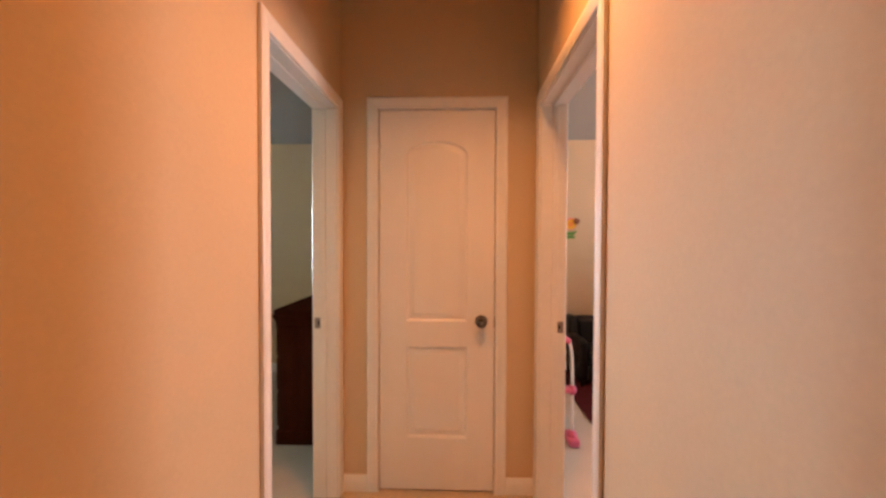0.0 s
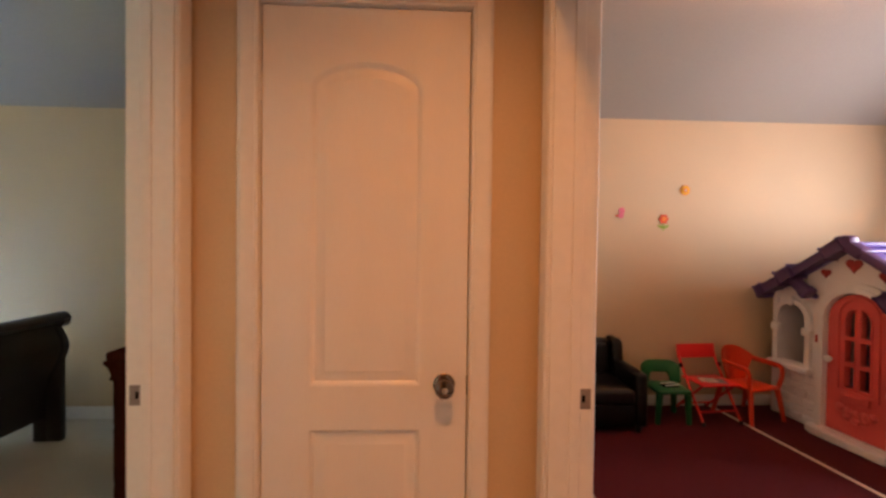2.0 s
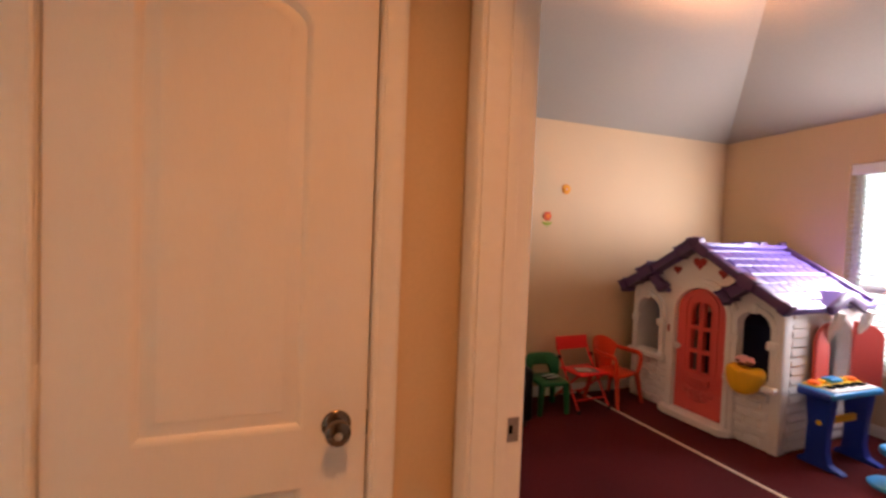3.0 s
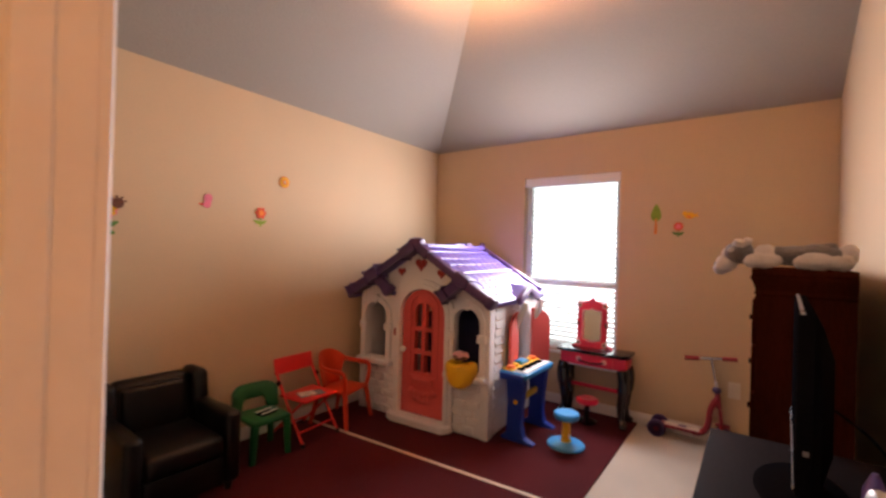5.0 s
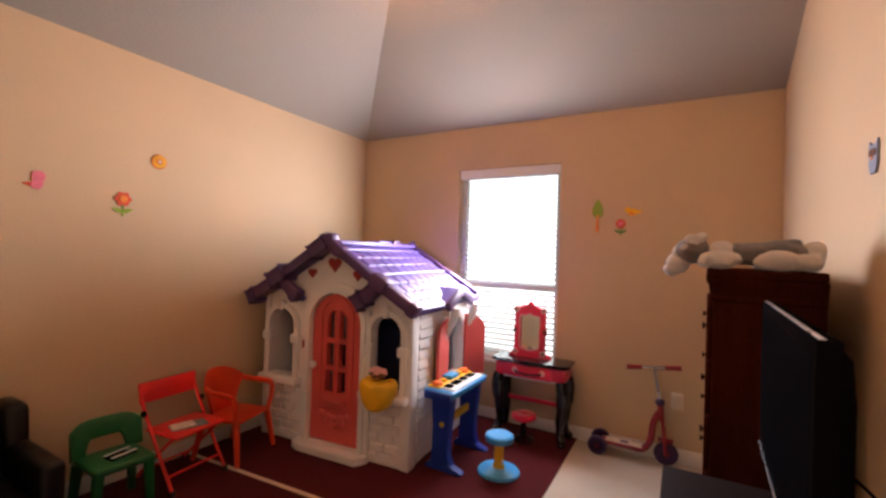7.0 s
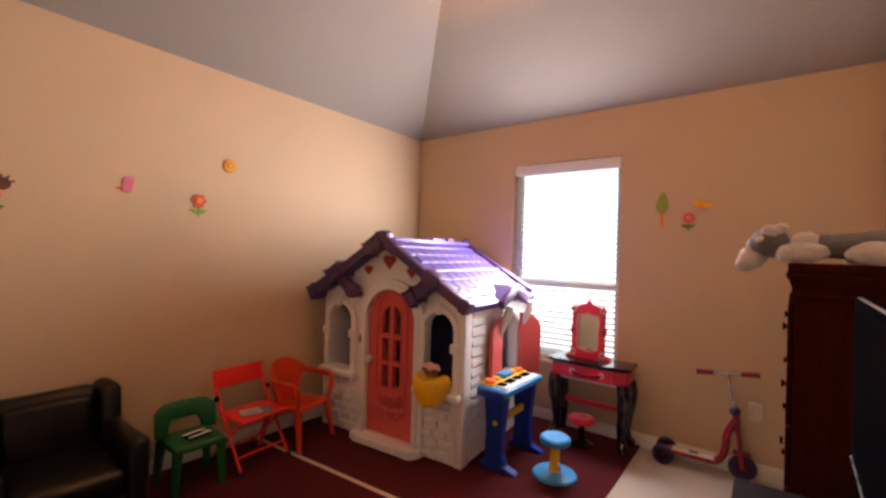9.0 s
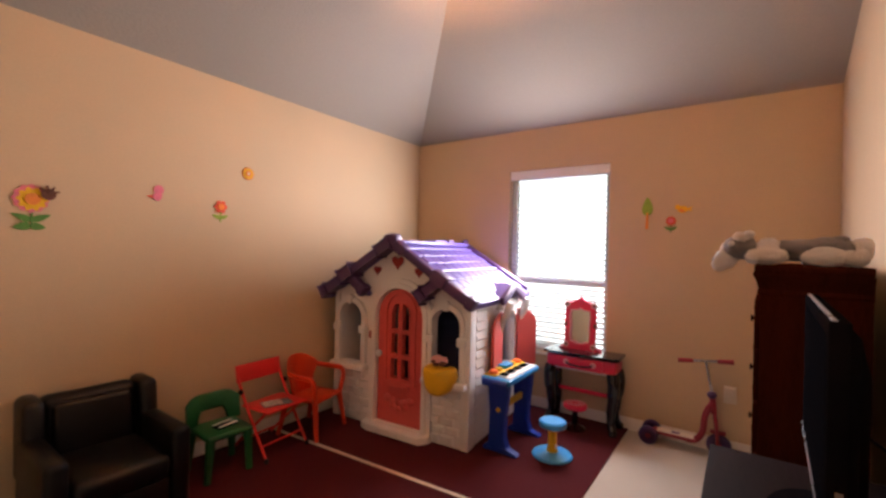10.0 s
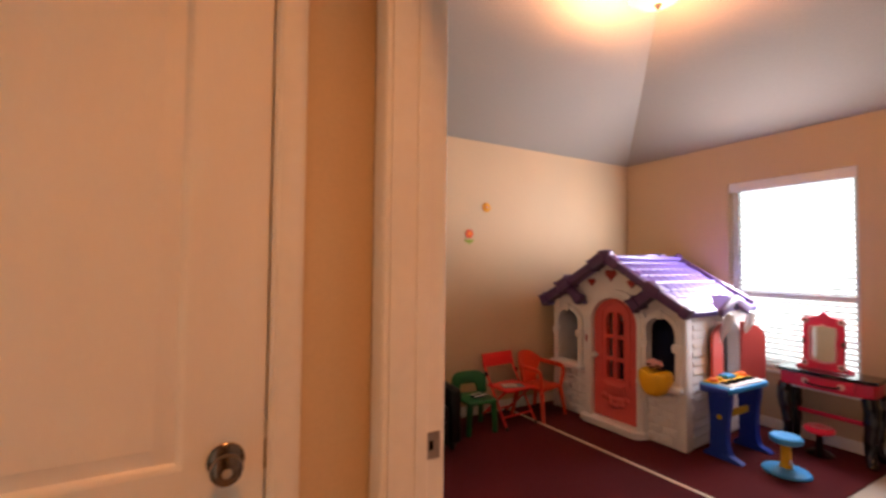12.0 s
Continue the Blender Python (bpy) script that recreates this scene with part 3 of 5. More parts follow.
# windows
def window(name, m, w, h, label, slats, rail):
    """Sash window in an opening: frame, rail, two panes, sill and a slatted blind. Local x across, y outwards, z up from the sill."""
    ob = thing(name, label, "window", m, kind="structure")
    bm = B()
    for lo, hi in (((0, 0.075, 0), (0.045, 0.13, h)), ((w - 0.045, 0.075, 0), (w, 0.13, h)), ((0.045, 0.075, 0), (w - 0.045, 0.13, 0.05)), ((0.045, 0.075, h - 0.05), (w - 0.045, 0.13, h))):
        box(bm, lo, hi, bevel=0.003, seg=1)
    part("window_frame", bm, WHITEPL, ob, "white vinyl window frame")
    part("meeting_rail", box(B(), (0.0455, 0.08, rail - 0.022), (w - 0.0455, 0.125, rail + 0.022), bevel=0.004), WHITEPL, ob)
    for z0, z1, y in ((0.0505, rail - 0.0225, 0.098), (rail + 0.0225, h - 0.0505, 0.108)):
        pane = part("pane", box(B(), (0.0455, y, z0), (w - 0.0455, y + 0.004, z1)), GLASS, ob, "clear glass pane")
        pane.visible_shadow = False
    part("window_sill", box(B(), (-0.03, -0.028, -0.022), (w + 0.03, 0.0745, -0.0005), bevel=0.004), TRIM, ob, "white painted sill")
    blind = part("blind_head", box(B(), (0.004, 0.008, h - 0.082), (w - 0.004, 0.062, h - 0.002), bevel=0.004), BLIND, ob, "white valance of the blind")
    sm = bpy.data.meshes.new("slat")
    sb = B()
    rings = []
    for x in (0.012, w - 0.012):
        rings.append([(x, (k - 3) * 0.0072, 0.0026 * (1 - ((k - 3) / 3) ** 2) + 0.0012) for k in range(7)] + [(x, (3 - k) * 0.0072, 0.0026 * (1 - ((3 - k) / 3) ** 2)) for k in range(7)])
    ring_skin(sb, rings)
    bmesh.ops.recalc_face_normals(sb, faces=sb.faces)
    sb.to_mesh(sm)
    sb.free()
    sm.materials.append(BLIND)
    n = int((h - 0.12) / slats)
    for i in range(n):
        piece("slat", sm, blind, pose(0, 0.036, 0.035 + i * slats, 12, 0, 0))
    part("bottom_rail", box(B(), (0.01, 0.022, 0.004), (w - 0.01, 0.05, 0.022), bevel=0.003), BLIND, blind)
    for x in (0.14, w - 0.14):
        bm = B()
        for y in (0.0125, 0.0595):
            tube(bm, [(x, y, 0.02), (x, y, h - 0.08)], 0.0012, 5)
        part("ladder_cord", bm, BLIND, blind)
    bm = B()
    tube(bm, [(0.09, 0.004, h - 0.09), (0.092, 0.003, h * 0.45)], 0.004, 6)
    part("tilt_wand", bm, SILVER, blind, "clear tilt wand")
    return ob


window("window_1", Matrix(((0, 1, 0, ROOM_E), (-1, 0, 0, WIN_Y1), (0, 0, 1, WIN_Z0), (0, 0, 0, 1))), WIN_Y1 - WIN_Y0, WIN_Z1 - WIN_Z0, "bright sash window with a white slatted blind, slats open", 0.042, 0.588)
window("window_2", pose(BWIN_X0, BED_N, BWIN_Z0), BWIN_X1 - BWIN_X0, BWIN_Z1 - BWIN_Z0, "bright bedroom sash window with a white slatted blind", 0.042, 0.62)

# outside
structure("ground", box(B(), (-60, -60, -0.5), (60, 60, -0.35)), LAWN, "lawn round the house", "ground")
# added board east of the window; its own glow replaces daylight on the outdoors
structure("backdrop_east", box(B(), (7.0, -3.0, -0.36), (7.1, 9.0, 4.0)), BACKDROP, "pale glowing board standing in for the bright outdoors", "backdrop")


# ---- play room: the playhouse ----
HW, HD = 1.17, 0.98
HOUSE = Matrix(((0.0785, 0.9969, 0, 3.028), (-0.9969, 0.0785, 0, 4.053), (0, 0, 1, 0.011), (0, 0, 0, 1)))
SIDE = Matrix(((0, -1, 0, HW), (1, 0, 0, 0), (0, 0, 1, 0), (0, 0, 0, 1)))   # (along the side, outwards negative, up)


def band(bm, lp, d, y0, y1, m=I4):
    """A raised band of width d round an outline."""
    plate(bm, shrink(lp, -d), [lp], y0, y1, m)


def bar(bm, a, b, half, y0, y1, bevel=0.012):
    """A chunky board in the front plane from a to b in (u, w)."""
    a, b = Vector(a), Vector(b)
    ang = math.atan2(b.y - a.y, b.x - a.x)
    m = Matrix.Translation((a.x, 0, a.y)) @ Matrix.Rotation(-ang, 4, 'Y')
    box(bm, (-0.015, y0, -half), ((b - a).length + 0.015, y1, half), m, bevel, 2)


def frustum_mesh(name, lx, lz, h, mat, inset):
    """A small block lying in the front plane, proud towards -y, with sloping sides."""
    b = B()
    base = [(-lx / 2, 0, -lz / 2), (lx / 2, 0, -lz / 2), (lx / 2, 0, lz / 2), (-lx / 2, 0, lz / 2)]
    mid = [(x * (1 - inset / lx * 0.6), -h * 0.7, z * (1 - inset / lz * 0.6)) for x, _, z in base]
    top = [(x * (1 - 2 * inset / lx), -h, z * (1 - 2 * inset / lz)) for x, _, z in base]
    ring_skin(b, [base, mid, top])
    bmesh.ops.recalc_face_normals(b, faces=b.faces)
    me = bpy.data.meshes.new(name)
    b.to_mesh(me)
    b.free()
    me.materials.append(mat)
    return me


def playhouse():
    h = thing("playhouse", "white plastic toy playhouse with lilac roof and coral door", "playhouse", HOUSE)
    door_o = arch(0.425, 0.835, 0.055, 1.03, 0.2, 16)
    lw = arch(0.05, 0.275, 0.44, 0.895, 0.112, 14)
    rw = arch(0.895, 1.115, 0.45, 0.915, 0.11, 14)
    bm = B()
    plate(bm, [(0, 0), (HW, 0), (HW, 0.955), (0.985, 1.075), (0.585, 1.325), (0.185, 1.075), (0, 0.955)], [door_o, lw, rw], 0, 0.055)
    front = part("front_wall", bm, HOUSEWHITE, h)
    bm = B()
    band(bm, door_o, 0.066, -0.034, -0.0005)
    band(bm, door_o, 0.034, -0.05, -0.034)
    part("door_surround", bm, HOUSEWHITE, front)
    for lp, name in ((lw, "window_surround"), (rw, "window_surround")):
        bm = B()
        band(bm, lp, 0.036, -0.032, -0.0005)
        u0, u1, w0 = lp[0][0], lp[1][0], lp[0][1]
        for u in (u0 - 0.015, u1 + 0.015):
            box(bm, (u - 0.034, -0.048, w0 + 0.228), (u + 0.034, -0.0005, w0 + 0.288), bevel=0.01)
        box(bm, (u0 - 0.06, -0.072, w0 - 0.05), (u1 + 0.06, -0.0005, w0 - 0.002), bevel=0.014)
        part(name, bm, HOUSEWHITE, front)
        um, top = (u0 + u1) / 2, max(w for _, w in lp)
        bm = B()
        plate(bm, [(um - 0.016, top - 0.012), (um + 0.016, top - 0.012), (um + 0.026, top + 0.046), (um, top + 0.060), (um - 0.026, top + 0.046)], (), -0.046, -0.0005)
        bmesh.ops.bevel(bm, geom=bm.edges[:], offset=0.005, segments=2, affect='EDGES')
        part("keystone", bm, HOUSEWHITE, front)
    bm = B()
    box(bm, (1.122, -0.018, 0), (HW + 0.016, 0.075, 0.985), bevel=0.01)
    part("corner_post", bm, HOUSEWHITE, h)
    part("corner_post", box(B(), (-0.014, -0.014, 0), (0.035, 0.06, 0.985), bevel=0.01), HOUSEWHITE, h)
    bm = B()
    plate(bm, [(0.34, -0.085), (0.40, -0.112), (0.86, -0.112), (0.905, -0.06), (0.905, 0.0), (0.34, 0.0)], (), 0, 0.052, Matrix(((1, 0, 0, 0), (0, 0, 1, 0), (0, 1, 0, 0), (0, 0, 0, 1))))
    bmesh.ops.bevel(bm, geom=bm.edges[:], offset=0.006, segments=2, affect='EDGES')
    part("doorstep", bm, HOUSEWHITE, h)
    # raised bricks below the windows and low siding blocks
    bk = frustum_mesh("brick", 0.098, 0.052, 0.017, HOUSEWHITE, 0.010)
    for u0, n in ((0.085, 3), (0.915, 2)):
        for r in range(6):
            for c in range(n):
                u = u0 + c * 0.108 + (0.04 if r % 2 else 0.0)
                piece("brick", bk, front, pose(u, -0.0005 + 0.004 * math.sin(5 * r + 3 * c), 0.045 + r * 0.0605))
    # hearts in the gable
    for u, w, s in ((0.585, 1.215, 0.052), (0.40, 1.15, 0.034), (0.77, 1.15, 0.036)):
        part("heart", plate(B(), heart(u, w, s), (), -0.012, 0.002), HEARTRED, front, "dark red heart")
    # door: coral leaf with six panes
    bm = B()
    leaf = shrink(door_o, 0.006)
    cu = 0.628
    panes = []
    for sd in (-1, 1):
        for w0, w1 in ((0.385, 0.525), (0.553, 0.703)):
            panes.append([(cu + sd * 0.048 - 0.030, w0), (cu + sd * 0.048 + 0.030, w0), (cu + sd * 0.048 + 0.030, w1), (cu + sd * 0.048 - 0.030, w1)])
    arc = [(0.060 * math.cos(a), 0.085 * math.sin(a)) for a in [radians(90 * k / 6) for k in range(7)]]
    panes.append([(cu + 0.018, 0.731), (cu + 0.078, 0.731)] + [(cu + 0.018 + x, 0.832 + z) for x, z in arc])
    panes.append([(cu - 0.078, 0.731), (cu - 0.018, 0.731)] + [(cu - 0.018 - x, 0.832 + z) for x, z in reversed(arc)])
    plate(bm, leaf, panes, -0.012, 0.03)
    door = part("door", bm, CORAL, h, "coral pink door leaf")
    bm = B()
    for lp in panes:
        band(bm, lp, 0.0075, -0.02, -0.0115)
    outer = arch(cu - 0.115, cu + 0.115, 0.36, 0.985, 0.115, 14)
    band(bm, outer, 0.02, -0.026, -0.0115)
    part("glazing_bar", bm, CORAL, door)
    bm = B()
    box(bm, (cu - 0.09, -0.038, 0.288), (cu + 0.09, -0.0115, 0.348), bevel=0.01)
    box(bm, (cu - 0.062, -0.048, 0.325), (cu + 0.062, -0.03, 0.340), bevel=0.004, seg=1)
    part("letter_slot", bm, CORAL, door)
    bm = B()
    for k in range(5):
        ball(bm, (cu - 0.10 + 0.05 * k, -0.014, 0.235 - 0.02 * math.cos(math.pi * (k - 2) / 4)), (0.03, 0.02, 0.028))
    for k in range(3):
        ball(bm, (cu - 0.05 + 0.05 * k, -0.014, 0.19 - 0.012 * math.cos(math.pi * (k - 1) / 2)), (0.03, 0.02, 0.026))
    part("scallop_ornament", bm, CORAL, door)
    bm = B()
    lathe(bm, [(0, 0), (0.012, 0), (0.012, 0.012), (0.022, 0.018), (0.026, 0.028), (0.022, 0.038), (0.0, 0.042)], pose(0.455, -0.012, 0.55, 90, 0, 0), 18)
    part("door_knob", bm, WHITEPL, door, "white round knob")
    part("doorbell", box(B(), (0.36, -0.04, 0.645), (0.385, -0.026, 0.70), bevel=0.005), HEARTRED, h, "small red doorbell")
    # side walls and back
    bm = B()
    sw = arch(0.47, 0.75, 0.44, 0.87, 0.13, 14)
    plate(bm, [(0.056, 0), (HD, 0), (HD, 0.965), (0.056, 0.965)], [sw], 0, 0.05, SIDE)
    side = part("side_wall", bm, HOUSEWHITE, h)
    bm = B()
    band(bm, sw, 0.035, -0.024, -0.0005, SIDE)
    box(bm, (0.42, -0.055, 0.395), (0.80, -0.0005, 0.438), SIDE, 0.01)
    part("window_surround", bm, HOUSEWHITE, side)
    lap_rows = 15
    for r in range(lap_rows):
        w0 = 0.02 + r * 0.0625
        runs = ((0.082, HD - 0.01),) if w0 < 0.33 or w0 > 0.88 else ((0.082, 0.262), (0.93, HD - 0.01))
        for a, b in runs:
            bm = B()
            prof = [(0, 0), (-0.016, 0.004), (-0.018, 0.012), (-0.007, 0.056), (0, 0.058)]
            ring_skin(bm, [[SIDE @ Vector((v, d - 0.0005, w0 + z)) for d, z in prof] for v in (a, b)])
            part("siding_board", bm, HOUSEWHITE, side)
    for v0, turn in ((0.455, 176), (0.765, 36)):
        bm = B()
        plate(bm, [(0, 0.40), (0.185, 0.40), (0.185, 0.74)] + [(0.185 * math.cos(a), 0.74 + 0.12 * math.sin(a)) for a in [radians(15 * k) for k in range(1, 6)]] + [(0, 0.86)], (), -0.012, 0.012)
        bmesh.ops.bevel(bm, geom=bm.edges[:], offset=0.004, segments=1, affect='EDGES')
        m = SIDE @ Matrix.Translation((v0, -0.034, 0)) @ Matrix.Rotation(radians(-turn), 4, 'Z')
        for vert in bm.verts:
            vert.co = m @ vert.co
        part("shutter", bm, CORAL, side, "coral pink shutter")
    bm = B()
    plate(bm, [(0.05, 0), (HD, 0), (HD, 0.965), (0.05, 0.965)], (), 0, 0.045, Matrix(((0, 1, 0, 0), (1, 0, 0, 0), (0, 0, 1, 0), (0, 0, 0, 1))))
    part("side_wall", bm, HOUSEWHITE, h)
    bm = B()
    plate(bm, [(0.05, 0), (HW - 0.055, 0), (HW - 0.055, 0.955), (0.585, 1.315), (0.05, 0.955)], (), HD - 0.05, HD)
    part("back_wall", bm, HOUSEWHITE, h)
    # roof: two slopes with shingles, a ridge cap, and a dormer over the side window
    rise, halfw = 0.385, 0.64
    ang = math.atan2(rise, halfw)
    length = math.hypot(rise, halfw)
    for s in (1, -1):
        top = Matrix.Translation((0.585, 0, 1.355)) @ (Matrix.Rotation(ang, 4, 'Y') if s > 0 else Matrix.Rotation(math.pi, 4, 'Z') @ Matrix.Rotation(ang, 4, 'Y'))
        y0, y1 = (-0.055, HD + 0.03) if s > 0 else (-HD - 0.03, 0.055)
        bm = B()
        box(bm, (0, y0, -0.03), (length, y1, 0), top, 0.006, 1)
        box(bm, (length * 0.50, y0, -0.001), (length * 0.53, y1, 0.016), top, 0.006, 1)
        box(bm, (length - 0.03, y0, -0.045), (length + 0.012, y1, 0.006), top, 0.01, 2)
        box(bm, (0.08, y0, -0.001), (0.10, y1, 0.014), top, 0.005, 1)
        slope = part("roof_slope", bm, PURPLE, h, "lilac plastic roof slope")
        sm = frustum_mesh("shingle", 0.098, 0.082, 0.011, PURPLE, 0.006)
        for r in range(7):
            x = 0.155 + r * 0.0905 + (0.025 if r > 2 else 0)
            for c in range(10):
                y = y0 + 0.075 + c * 0.106 + (0.05 if r % 2 else 0)
                if y < y1 - 0.04 and x < length - 0.06:
                    piece("shingle", sm, slope, top @ Matrix.Translation((x, y, 0.0005)) @ Matrix(((0, 0, 1, 0), (1, 0, 0, 0), (0, -1, 0, 0), (0, 0, 0, 1))))
    bm = B()
    box(bm, (0.535, -0.05, 1.342), (0.635, HD + 0.02, 1.374), bevel=0.012)
    box(bm, (0.53, 0.42, 1.366), (0.64, 0.60, 1.388), bevel=0.01)
    part("ridge_cap", bm, PURPLE, h)
    part("ridge_knob", box(B(), (0.545, 0.66, 1.366), (0.625, 0.76, 1.398), bevel=0.012), PLUM, h, "plum knob on the ridge")
    # chunky plum barge boards
    for s in (1, -1):
        def mu(u, s=s):
            return 0.585 + s * (u - 0.585)
        for a, b, half in (((0.565, 1.372), (0.99, 1.105), 0.029), ((0.965, 1.118), (1.232, 0.965), 0.036), ((1.0, 1.118), (0.835, 0.99), 0.038)):
            bm = B()
            bar(bm, (mu(a[0]), a[1]), (mu(b[0]), b[1]), half, -0.105, -0.035, 0.014)
            part("barge_board", bm, PLUM, h, "plum barge board")
        for a, b, half, y0, bev in (((0.945, 1.142), (1.03, 1.092), 0.046, -0.122, 0.018), ((0.86, 1.012), (0.835, 0.992), 0.046, -0.114, 0.014),
                                    ((1.205, 0.982), (1.232, 0.966), 0.043, -0.114, 0.012), ((0.60, 1.352), (0.69, 1.294), 0.040, -0.116, 0.014)):
            bm = B()
            bar(bm, (mu(a[0]), a[1]), (mu(b[0]), b[1]), half, y0, -0.03, bev)
            part("barge_joint", bm, PLUM, h)
        bm = B()
        bar(bm, (mu(0.84), 0.975), (mu(0.985), 1.09), 0.012, -0.035, 0.02, 0.003)
        bar(bm, (mu(0.985), 1.09), (mu(1.2), 0.975), 0.012, -0.035, 0.02, 0.003)
        part("porch_roof", bm, PURPLE, h)
    for sd in (1, -1):
        bm = B()
        bar(bm, (0.585 - sd * 0.01, 1.365), (0.585 + sd * 0.60, 0.999), 0.026, HD + 0.005, HD + 0.065, 0.014)
        part("rear_barge_board", bm, PLUM, h, "plum barge board")
    bm = B()
    box(bm, (0.525, -0.118, 1.332), (0.645, -0.03, 1.412), bevel=0.024)
    part("barge_joint", bm, PLUM, h)
    bm = B()
    for a, b in (((0.36, 0.965), (0.55, 1.050)), ((0.55, 1.050), (0.74, 0.965))):
        d = Vector((b[0] - a[0], b[1] - a[1]))
        m = SIDE @ Matrix.Translation((a[0], 0, a[1])) @ Matrix.Rotation(-math.atan2(d.y, d.x), 4, 'Y')
        box(bm, (-0.01, -0.065, -0.018), (d.length + 0.01, 0.12, 0.018), m, 0.006, 1)
    dormer = part("dormer_roof", bm, PURPLE, h)
    bm = B()
    for a, b in (((0.35, 0.958), (0.55, 1.047)), ((0.55, 1.047), (0.75, 0.958))):
        d = Vector((b[0] - a[0], b[1] - a[1]))
        m = SIDE @ Matrix.Translation((a[0], 0, a[1])) @ Matrix.Rotation(-math.atan2(d.y, d.x), 4, 'Y')
        box(bm, (-0.02, -0.105, -0.030), (d.length + 0.02, -0.066, 0.032), m, 0.01, 2)
    part("dormer_board", bm, PLUM, dormer, "plum barge board")
    bm = B()
    plate(bm, [(0.42, 0.88), (0.70, 0.88), (0.70, 0.955), (0.55, 1.02), (0.42, 0.955)], (), -0.06, -0.0005, SIDE)
    for v in (0.43, 0.80):
        tube(bm, smooth_path([SIDE @ Vector((v, -0.012, 0.70)), SIDE @ Vector((v, -0.05, 0.80)), SIDE @ Vector((v, -0.085, 0.86)), SIDE @ Vector((v, -0.10, 0.94))]), 0.03, 8)
    part("dormer_bracket", bm, HOUSEWHITE, side)
    # heart planter with flowers
    bm = B()
    low = [(0.117 * math.copysign(abs(math.cos(t)) ** 0.8, math.cos(t)), 0.512 - 0.152 * math.sin(t) ** 1.15) for t in [math.pi * k / 18 for k in range(19)]]
    lip = [(-0.108, 0.535), (-0.088, 0.549), (-0.055, 0.548), (-0.02, 0.535), (0.02, 0.535), (0.055, 0.548), (0.088, 0.549), (0.108, 0.535)]
    prow = [(-u, w) for u, w in reversed(low)][::-1] + lip[::-1]
    ring_skin(bm, [[(1.0 + u * k, y, 0.475 + (w - 0.475) * (0.55 + 0.45 * k)) for u, w in prow] for k, y in ((0.86, -0.028), (0.97, -0.04), (1.0, -0.065), (0.985, -0.095), (0.92, -0.122), (0.80, -0.143), (0.60, -0.157), (0.34, -0.164))])
    part("heart_planter", bm, YELLOW, h, "yellow heart-shaped planter")
    bm = B()
    random.seed(4)
    for k in range(16):
        a, r = random.uniform(0, 6.28), random.uniform(0, 0.05)
        ball(bm, (1.0 + r * math.cos(a) * 1.3, -0.09 + r * math.sin(a) * 0.7, 0.555 + random.uniform(0, 0.03)), (0.022, 0.014, 0.008), I4, 8, 5)
    leaves = part("planter_leaves", bm, BROWN, h, "dark artificial leaves")
    bm = B()
    for u, y, w in ((1.0, -0.10, 0.60), (0.965, -0.085, 0.588), (1.035, -0.09, 0.59)):
        for k in range(6):
            a = k * math.pi / 3
            ball(bm, (u + 0.018 * math.cos(a), y + 0.004 * math.sin(a), w + 0.016 * math.sin(a)), (0.014, 0.010, 0.013), I4, 8, 6)
        ball(bm, (u, y - 0.01, w), (0.01, 0.008, 0.01), I4, 8, 6)
    part("planter_flowers", bm, PALEPINK, leaves, "pink artificial flowers")
    return h


playhouse()

# what is kept inside the playhouse, seen dark through its openings
sack = thing("toy_sack", "dark blue fabric toy sack standing inside the playhouse", "sack", HOUSE @ pose(0.72, 0.50, 0))
bm = B()
lathe(bm, [(0, 0), (0.30, 0), (0.335, 0.05), (0.34, 0.30), (0.325, 0.60), (0.30, 0.78), (0.20, 0.88), (0.07, 0.92), (0, 0.925)], Matrix.Diagonal((1.12, 0.95, 1, 1)), 28)
for v in bm.verts:
    v.co += Vector((noise.noise(v.co * 5), noise.noise(v.co * 5 + Vector((7, 0, 0))), 0)) * 0.02
part("bag", bm, NAVY, sack)
part("drawcord", lathe(B(), [(0.062, 0.915), (0.082, 0.915), (0.082, 0.935), (0.062, 0.935), (0.062, 0.915)], I4, 20), BLUEDK, sack, "blue drawcord")


# ---- play room: rugs and seats ----
def rug(label, outline, bound):
    ob = thing("rug", label, "rug", group="rugs on the play room floor")
    bm = B()
    plate(bm, [(x, y) for x, y in outline], (), 0.0005, 0.009, Matrix(((1, 0, 0, 0), (0, 0, 1, 0), (0, 1, 0, 0), (0, 0, 0, 1))))
    part("rug_field", bm, RUG, ob)
    if bound:
        a, b = Vector((*bound[0], 0)), Vector((*bound[1], 0))
        d = (b - a).normalized()
        n = Vector((-d.y, d.x, 0)) * 0.014
        bm = B()
        ring_skin(bm, [[p - n, p - n * 0.9 + Vector((0, 0, 0.012)), p + Vector((0, 0, 0.0145)), p + n * 0.9 + Vector((0, 0, 0.012)), p + n] for p in (a, b)])
        part("binding", bm, CREAM, ob, "cream bound edge")
    return ob


rug("dark maroon rug with a cream bound edge", [(1.10, 2.125), (2.702, 2.125), (2.558, 4.17), (1.10, 4.17)], ((2.712, 2.125), (2.568, 4.17)))
rug("dark maroon rug reaching under the playhouse", [(2.728, 2.125), (4.19, 2.125), (4.19, 4.17), (2.584, 4.17)], None)

FLOOR = 0.011


